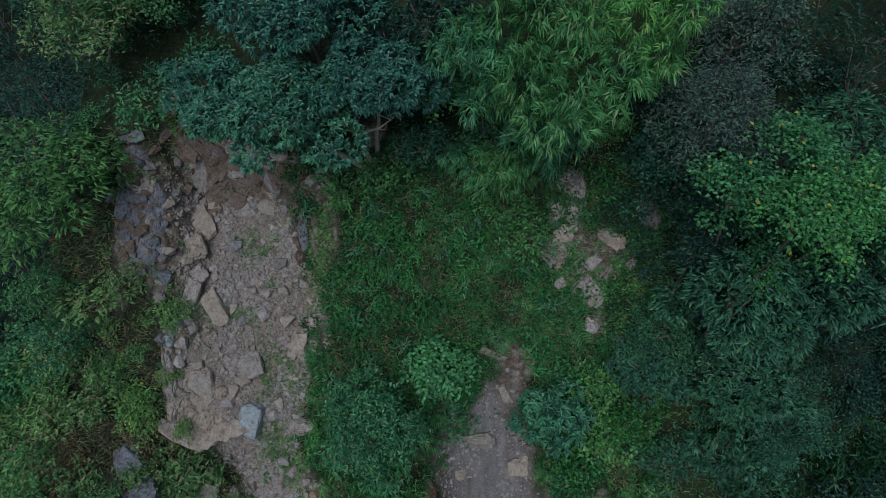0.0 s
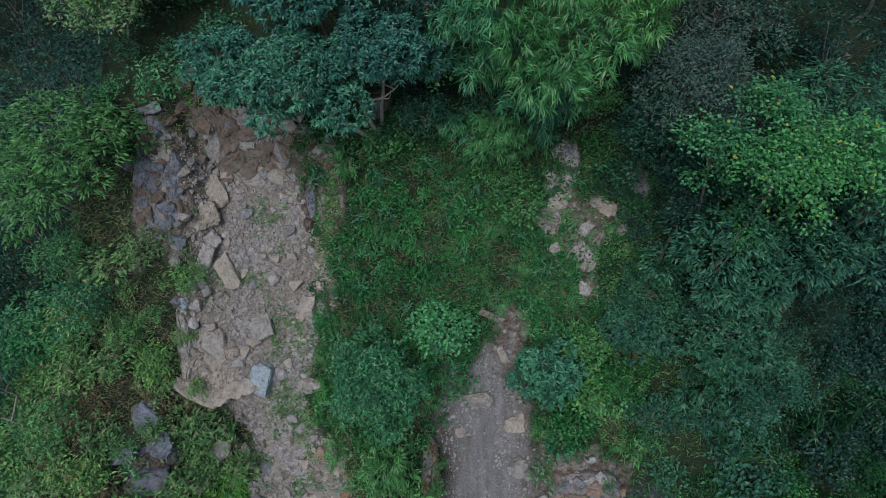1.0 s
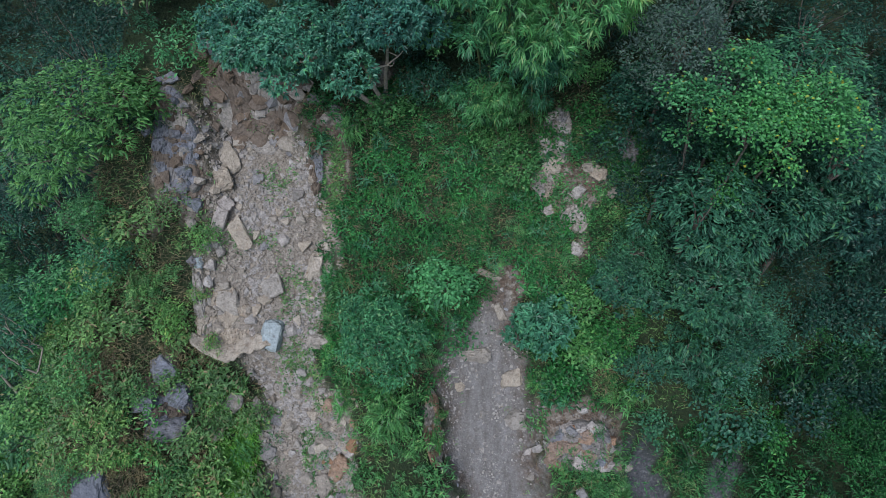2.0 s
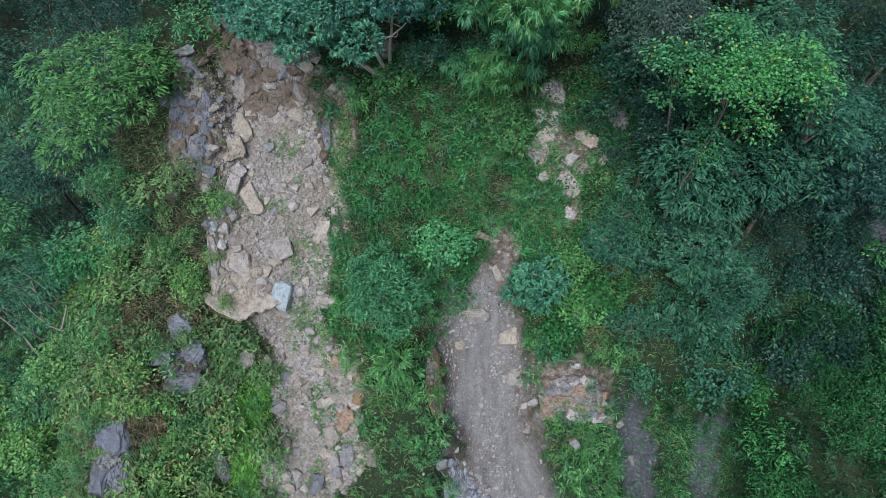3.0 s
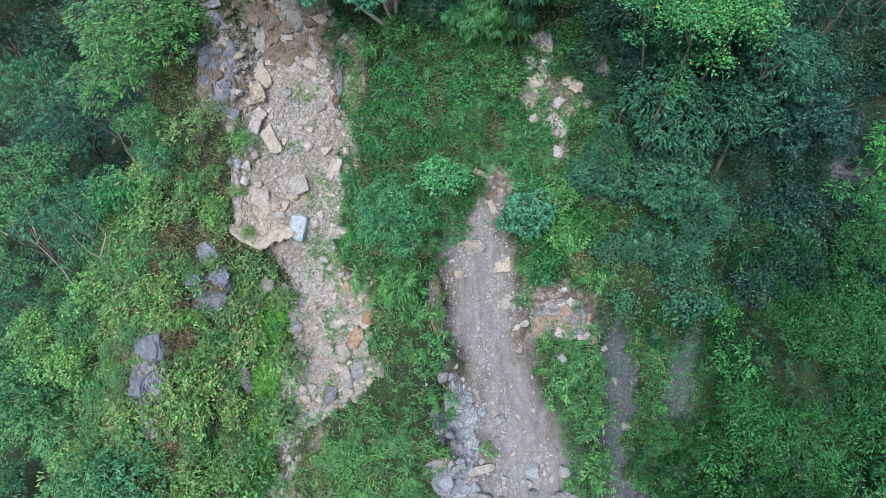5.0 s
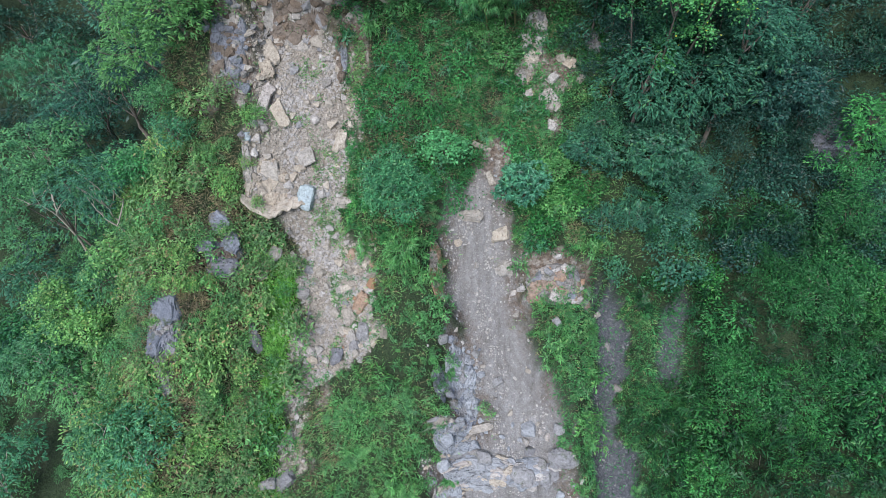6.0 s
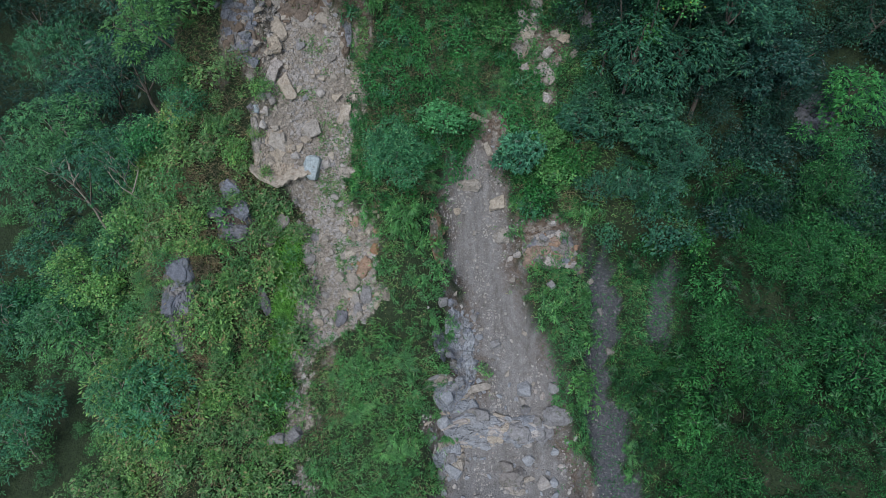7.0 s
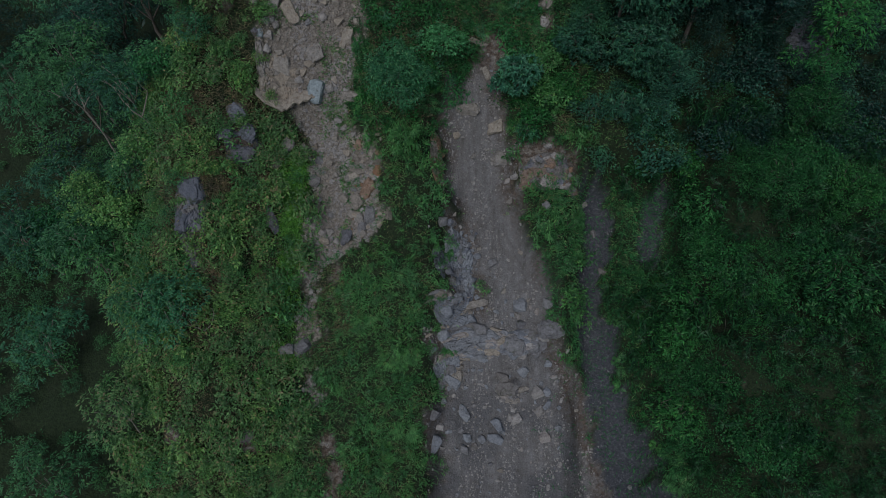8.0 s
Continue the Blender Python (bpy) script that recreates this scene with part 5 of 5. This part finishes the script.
# rocks of the left rib
RIB = "rocks on the rib"
boulder(-12.2, 10.6, (0.6, 0.7, 0.45), BLUE, 10, "blue-grey rock among the bushes", 430, RIB, 0.7)
boulder(-11.5, 9.9, (0.6, 0.5, 0.45), BLUE, 30, "blue-grey rock among the bushes", 431, RIB, 0.7)
boulder(-11.7, 8.5, (1.0, 0.55, 0.5), BLUE, -12, "broad blue-grey rock with a flat face", 432, RIB, 0.6)
boulder(-12.6, 9.2, (0.5, 0.4, 0.35), BLUE, 0, "blue-grey rock among the bushes", 433, RIB, 0.7)
boulder(-10.2, 9.4, (0.42, 0.4, 0.3), TAN, 5, "pale brown stone in the grass", 434, RIB)
boulder(-10.0, 8.9, (0.4, 0.35, 0.3), TAN, 35, "pale brown stone in the grass", 435, RIB)
boulder(-10.2, 6.1, (0.36, 0.85, 0.4), BLUE, 6, "tall blue-grey stone standing in the ferns", 436, RIB, 0.9)
boulder(-14.1, 6.2, (0.7, 0.9, 0.4), BLUE, 20, "dark blue-grey rock face among the scrub", 437, RIB, 0.8)
boulder(-14.6, 5.0, (0.45, 0.9, 0.35), BLUE, -5, "dark blue-grey rock face among the scrub", 438, RIB, 0.8)
boulder(-14.1, 3.2, (0.5, 0.4, 0.3), BLUE, 15, "blue-grey stone low in the scrub", 439, RIB)
outcrop(-14.3, 5.2, 0.9, 2.0, 10, 0.45, (BLUE, BLUE, GREY), "dark weathered rock rib in the scrub", 445)
outcrop(-11.9, 9.7, 0.9, 1.5, 7, 0.4, (BLUE, EARTH, GREY), "dark weathered rock in the scrub", 446)
boulder(-13.3, 11.9, (0.25, 0.25, 0.2), GREY, 15, "small pale stone among the scrub", 440, RIB)
boulder(-8.6, 0.6, (0.7, 0.5, 0.35), GREY, 25, "grey stone at the foot of the runnel", 441, RIB)
boulder(-17.5, 0.4, (0.6, 0.6, 0.4), GREY, 25, "grey stone under the feathery tree", 442, RIB)
boulder(-9.4, 0.3, (0.5, 0.4, 0.3), GREY, -15, "grey stone at the foot of the runnel", 443, RIB)
boulder(-11.6, -3.7, (0.6, 0.4, 0.35), GREY, 10, "weathered grey stone low on the slope", 444, RIB)
# scarp and cliffs
outcrop(-11.3, 16.9, 1.0, 1.7, 90, 0.42, (BLUE, EARTH, BLUE, GREY, BLUE, EARTH, TAN), "dark purple-grey broken cliff beside the slide", 450, proud=0.14, lift=0.08)
outcrop(-7.9, 18.9, 2.4, 0.9, 90, 0.42, (EARTH, EARTH, TAN, EARTH, GREY), "brown crumbling scarp at the head of the slide", 451, (1.3, 0.9, 0.7), 60, 0.2, 0.16, 0.06)
boulder(-9.7, 20.0, (0.9, 0.4, 0.3), BLUE, -18, "tilted grey slab on the scarp", 452, square=0.85)
boulder(-8.5, 19.7, (0.14, 0.7, 0.2), BLUE, 30, "narrow grey slab on the scarp", 453, square=0.85)
outcrop(6.1, 8.5, 2.0, 0.9, 46, 0.42, (GREY, PEBBLE, BLUE, RUST, PEBBLE, GREY), "grey and rust-stained rock step over the hollow", 454, lift=0.06)
BANK = "pale rocks on the steep bank"
outcrop(4.8, 17.7, 0.75, 0.95, 20, 0.34, (PEBBLE, TAN, GREY), "pale broken rock on the steep bank", 455)
for i, (x, y, a, b) in enumerate(((5.0, 18.0, 0.5, 0.45), (4.7, 17.0, 0.55, 0.4), (4.2, 16.4, 0.5, 0.5), (4.5, 15.7, 0.25, 0.3), (6.7, 16.7, 0.4, 0.35), (6.2, 16.9, 0.28, 0.22), (5.8, 16.2, 0.38, 0.24), (5.4, 15.5, 0.4, 0.25), (6.0, 15.2, 0.22, 0.3), (5.8, 14.6, 0.34, 0.3), (7.9, 17.4, 0.5, 0.8), (7.3, 16.2, 0.3, 0.2))):
    boulder(x, y, (a, b, 0.24), (PEBBLE, SAND, TAN)[i % 3] if i != 10 else GREY, 37 * i, "pale broken stone half sunk in the steep bank" if i != 10 else "dull grey rock face in the steep bank", 600 + i, BANK, square=0.6, rough=0.28)
outcrop(4.3, 16.5, 0.6, 0.5, 10, 0.28, (SAND, PEBBLE, TAN), "pale broken rock on the steep bank", 456)
outcrop(5.6, 15.5, 0.6, 0.5, 8, 0.26, (TAN, PEBBLE), "pale broken rock on the steep bank", 459)
outcrop(-2.6, 18.8, 0.4, 0.5, 5, 0.5, (TAN,), "pale rock under the tree", 457)
boulder(-4.35, 17.75, (0.25, 0.3, 0.25), PEBBLE, 10, "white stone below a bright fern", 460)
outcrop(-4.5, 18.0, 0.4, 0.3, 5, 0.35, (GREY, TAN), "grey stones on the soil", 458)


def ledge(name, label, path, section, mat, seed, rough=0.08):
    """A rock lip: a section (out, up) swept along a path, broken up by noise."""
    rng = np.random.default_rng(seed)
    pts = np.array(path, float)
    s = np.linspace(0, len(pts) - 1, 60)
    x, y = np.interp(s, range(len(pts)), pts[:, 0]), np.interp(s, range(len(pts)), pts[:, 1])
    x, y = x + 0.12 * fbm(x, y, 0.5, 3, seed), y + 0.22 * fbm(x, y, 0.6, 3, seed + 1)
    z = ground_shape(x, y + 0.6)
    sec = np.array(section, float)
    m = len(sec)
    V = np.zeros((60, m, 3))
    fade = np.sin(np.linspace(0.12, math.pi - 0.12, 60)) ** 0.35
    for j, (o, u) in enumerate(sec):
        V[:, j, 0] = x + rough * fbm(x * 3 + j, y, 0.5, 3, seed + 2)
        V[:, j, 1] = y - o * fade + rough * 1.5 * fbm(x + 7 * j, y, 0.35, 3, seed + 3)
        V[:, j, 2] = z + u * fade + rough * fbm(x - 5 * j, y, 0.4, 3, seed + 4)
    k = np.arange(59 * m).reshape(59, m)[:, :-1].ravel()
    faces = [tuple(q) for q in np.stack([k, k + 1, k + m + 1, k + m], 1).tolist()]
    faces += [tuple(range(m - 1, -1, -1)), tuple(59 * m + j for j in range(m))]
    ob = new(name, mesh_of(name, V.reshape(-1, 3), faces, mat))
    return tagged(ob, label, "rock")


LIP = ((-0.5, -0.06), (-0.25, 0.03), (0.0, 0.0), (0.3, -0.08), (0.46, -0.2), (0.42, -0.34), (0.1, -0.46), (-0.3, -0.55), (-0.7, -0.6))
ledge("rock_ledge", "sand-coloured overhanging ledge below the slide", ((-11.0, 11.85), (-10.5, 11.72), (-9.6, 11.62), (-8.9, 11.8), (-8.1, 11.95), (-7.5, 12.0)), LIP, SAND, 470)
outcrop(-9.7, 12.75, 1.2, 0.9, 8, 0.35, (SAND, TAN), "bare sand-coloured rock on the ledge", 469, (1.2, 0.9, 0.6), 30, 0.12, 0.2)
outcrop(-10.75, 13.0, 0.35, 1.1, 18, 0.42, (TAN, TAN, BLUE, SAND), "tan and dark rock edge along the slide's side", 471, (0.7, 1.3, 0.7), 20)
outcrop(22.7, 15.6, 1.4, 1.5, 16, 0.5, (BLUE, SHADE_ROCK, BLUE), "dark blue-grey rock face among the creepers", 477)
outcrop(-5.5, 16.9, 0.4, 0.5, 9, 0.3, (EARTH, BLUE, EARTH), "dark brown rock beside the slide", 478)
# rock layers that cross the gully's foot
outcrop(0.6, 2.6, 1.4, 0.8, 40, 0.4, (SLATE, TAN, SLATE, GREY), "grey layered rock across the gully's foot", 472, (1.5, 0.7, 0.55), 14, lift=0.08)
outcrop(1.8, 1.6, 2.3, 0.7, 50, 0.42, (PEBBLE, SLATE, SAND, SLATE), "grey layered rock across the gully's foot", 473, (1.5, 0.7, 0.55), 14, lift=0.1)
outcrop(4.6, 1.5, 1.7, 0.7, 30, 0.5, (GREY, PEBBLE, SLATE), "grey layered rock across the gully's foot", 474, (1.3, 0.8, 0.6), 25, lift=0.1)
outcrop(0.2, 0.5, 0.9, 1.0, 30, 0.42, (GREY, SLATE, TAN), "grey broken rock below the step", 475, (1.2, 0.8, 0.6), 30)
outcrop(3.9, -0.5, 0.8, 0.6, 16, 0.4, (GREY, PEBBLE, TAN), "grey broken rock below the step", 476, (1.2, 0.8, 0.6), 30)
GULLY = "boulders in the gully"
boulder(6.3, 1.9, (0.85, 0.7, 0.45), GREY, 30, "pale flat-topped boulder at the gully's edge", 480, GULLY)
boulder(4.3, 1.4, (0.8, 0.6, 0.5), GREY, -20, "grey boulder at the gully's foot", 481, GULLY)
boulder(3.9, -0.3, (0.8, 0.6, 0.5), GREY, 15, "grey boulder below the step", 482, GULLY)
boulder(1.9, 3.4, (0.75, 0.25, 0.25), TAN, 4, "pale flat slab in the gully", 483, GULLY, square=0.85)
boulder(2.9, 5.4, (0.4, 0.3, 0.25), GREY, 10, "grey stone in the scree", 484, GULLY)
boulder(1.4, 12.0, (0.75, 0.45, 0.4), TAN, -8, "pale boulder near the gully's head", 485, GULLY)
boulder(3.1, 11.2, (0.65, 0.45, 0.4), SAND, 30, "white broken stone at the gully's side", 486, GULLY)
boulder(0.75, 11.1, (0.27, 0.25, 0.2), SAND, 0, "small white stone in the scree", 487, GULLY)
boulder(3.3, 9.9, (0.6, 0.5, 0.45), TAN, 12, "brown boulder in the gully's bank", 488, GULLY)
boulder(2.0, 13.9, (0.6, 0.15, 0.15), TAN, -25, "narrow pale slab at the gully's head", 489, GULLY, square=0.85)
boulder(2.5, 13.0, (0.2, 0.5, 0.15), TAN, 25, "narrow pale slab at the gully's head", 490, GULLY, square=0.85)
outcrop(0.9, 5.0, 0.9, 2.1, 60, 0.34, (SLATE, GREY, BLUE, SLATE), "blue-grey shattered rock along the gully's side", 491, lift=0.06)
outcrop(-0.5, 9.2, 0.45, 1.5, 22, 0.28, (TAN, RUST), "brown stones in the gully's bank", 493)
outcrop(-0.3, 4.6, 0.4, 0.9, 6, 0.4, (BLUE,), "blue-grey rock in the bank", 494)
boulder(9.6, 7.9, (0.22, 0.3, 0.2), GREY, 0, "pale stone in the brook bed", 495)
boulder(10.1, 5.9, (0.35, 0.28, 0.2), GREY, 0, "grey stone in the brook bed", 496)


# ---- loose stones ----
def stones(name, label, group, mats, count, seed, box, keep, size, gap):
    rng = np.random.default_rng(seed)
    shapes = [rock_mesh(seed * 7 + k, (1.0, rng.uniform(0.6, 0.95), rng.uniform(0.4, 0.7)), mats[k % len(mats)], 14) for k in range(8)]
    for i, (x, y) in enumerate(spread(seed, count, *box, gap, keep)):
        s = size[0] * (size[1] / size[0]) ** (rng.random() ** 2.2)
        ob = new(name, shapes[i % len(shapes)])
        ob.matrix_basis = rest(x, y, -s * 0.3, rng.uniform(0, 360), 0.8) @ pose(0, 0, 0, rng.uniform(-18, 18), rng.uniform(-18, 18)) @ Matrix.Scale(s, 4)
        tagged(ob, label, "stone", group)


stones("rubble_stone", "broken tan stone in the slide", "loose stones of the slide", (TAN, SAND, PEBBLE, TAN, GREY, PEBBLE), 300, 500, (-11.5, -3, 1, 18.5), rubble_at, (0.11, 0.42), 0.22)
stones("heap_stone", "tan broken stone heaped at the runnel's edge", "stones heaped at the runnel", (TAN, SAND, RUST, SAND, TAN, PEBBLE), 75, 505, (-5.6, -3.7, 5.8, 10.2), lambda x, y: 0.3 + 0.7 * rubble_at(x, y), (0.13, 0.42), 0.2)
stones("scree_stone", "loose grey stone in the gully", "loose stones of the gully", (GREY, PEBBLE, TAN, PEBBLE, SLATE), 220, 501, (-1, 9, -10, 13.5), lambda x, y: np.maximum(scree_at(x, y) * np.where(y < 5, 1.0, 0.35), bank_at(x, y) * 0.7), (0.07, 0.3), 0.25)
stones("strata_rock", "blue-grey angular rock at the gully's foot", "rocks of the gully's foot", (SLATE, GREY, PEBBLE, SLATE), 85, 503, (-0.8, 7.2, -3.5, 3.4), bank_at, (0.16, 0.75), 0.45)
stones("side_rock", "blue-grey shattered rock at the gully's side", "shattered rocks of the gully's side", (SLATE, SLATE, GREY, BLUE), 60, 504, (-0.5, 2.0, 2.4, 6.8), bank_at, (0.14, 0.5), 0.3)
stones("brook_stone", "grey stone in the brook bed", "stones of the brook", (GREY, BLUE), 55, 502, (6, 16, -10, 10), brook_at, (0.06, 0.2), 0.2)


def gravel(name, label, mat, count, seed, box, keep, size):
    rng = np.random.default_rng(seed)
    x0, x1, y0, y1 = box
    x, y = rng.uniform(x0, x1, count * 6), rng.uniform(y0, y1, count * 6)
    k = keep(x, y) > rng.random(len(x))
    x, y = x[k][:count], y[k][:count]
    n = len(x)
    c = np.stack([x, y, ground(x, y)], 1)
    s = size[0] * (size[1] / size[0]) ** (rng.random(n) ** 2)
    q = np.array([(-1, -1, -0.6), (1, -1, -0.6), (1, 1, -0.6), (-1, 1, -0.6), (-0.7, -0.7, 0.6), (0.7, -0.7, 0.6), (0.7, 0.7, 0.6), (-0.7, 0.7, 0.6)]) * 0.75
    v = q[None] * rng.uniform(0.65, 1.15, (n, 1, 3)) + rng.normal(0, 0.14, (n, 8, 3))
    a = rng.uniform(0, 6.28, n)
    v = np.stack([v[..., 0] * np.cos(a)[:, None] - v[..., 1] * np.sin(a)[:, None], v[..., 0] * np.sin(a)[:, None] + v[..., 1] * np.cos(a)[:, None], v[..., 2]], 2)
    v = c[:, None] + v * s[:, None, None]
    f = np.array([(4, 5, 6, 7), (0, 1, 5, 4), (1, 2, 6, 5), (2, 3, 7, 6), (3, 0, 4, 7)])
    faces = (np.arange(n)[:, None, None] * 8 + f[None]).reshape(-1, 4)
    return tagged(new(name, mesh_of(name, v.reshape(-1, 3), faces, mat)), label, "gravel", kind="stuff")


gravel("gravel", "small pale stones of the slide", PEBBLE, 4600, 513, (-11.5, -3, -2, 18.5), lambda x, y: rubble_at(x, y) * smooth(fbm(x, y, 1.2, 3, 53) * 2 + 0.5), (0.05, 0.2))
gravel("gravel", "small tan rubble of the slide", TAN, 8500, 510, (-11.5, -3, -2, 18.5), rubble_at, (0.035, 0.17))
gravel("gravel", "small pale scree of the gully", PEBBLE, 5500, 511, (-3, 12, -12, 14), lambda x, y: bank_at(x, y) * (0.1 + smooth(fbm(x, y * 0.5, 1.0, 3, 51) * 3 + 0.2)), (0.025, 0.11))
gravel("gravel", "pebbles of the brook and the bare banks", GREY, 3000, 512, (-14, 16, -12, 19), lambda x, y: np.maximum(brook_at(x, y), patch_at(x, y) * 0.7), (0.025, 0.09))
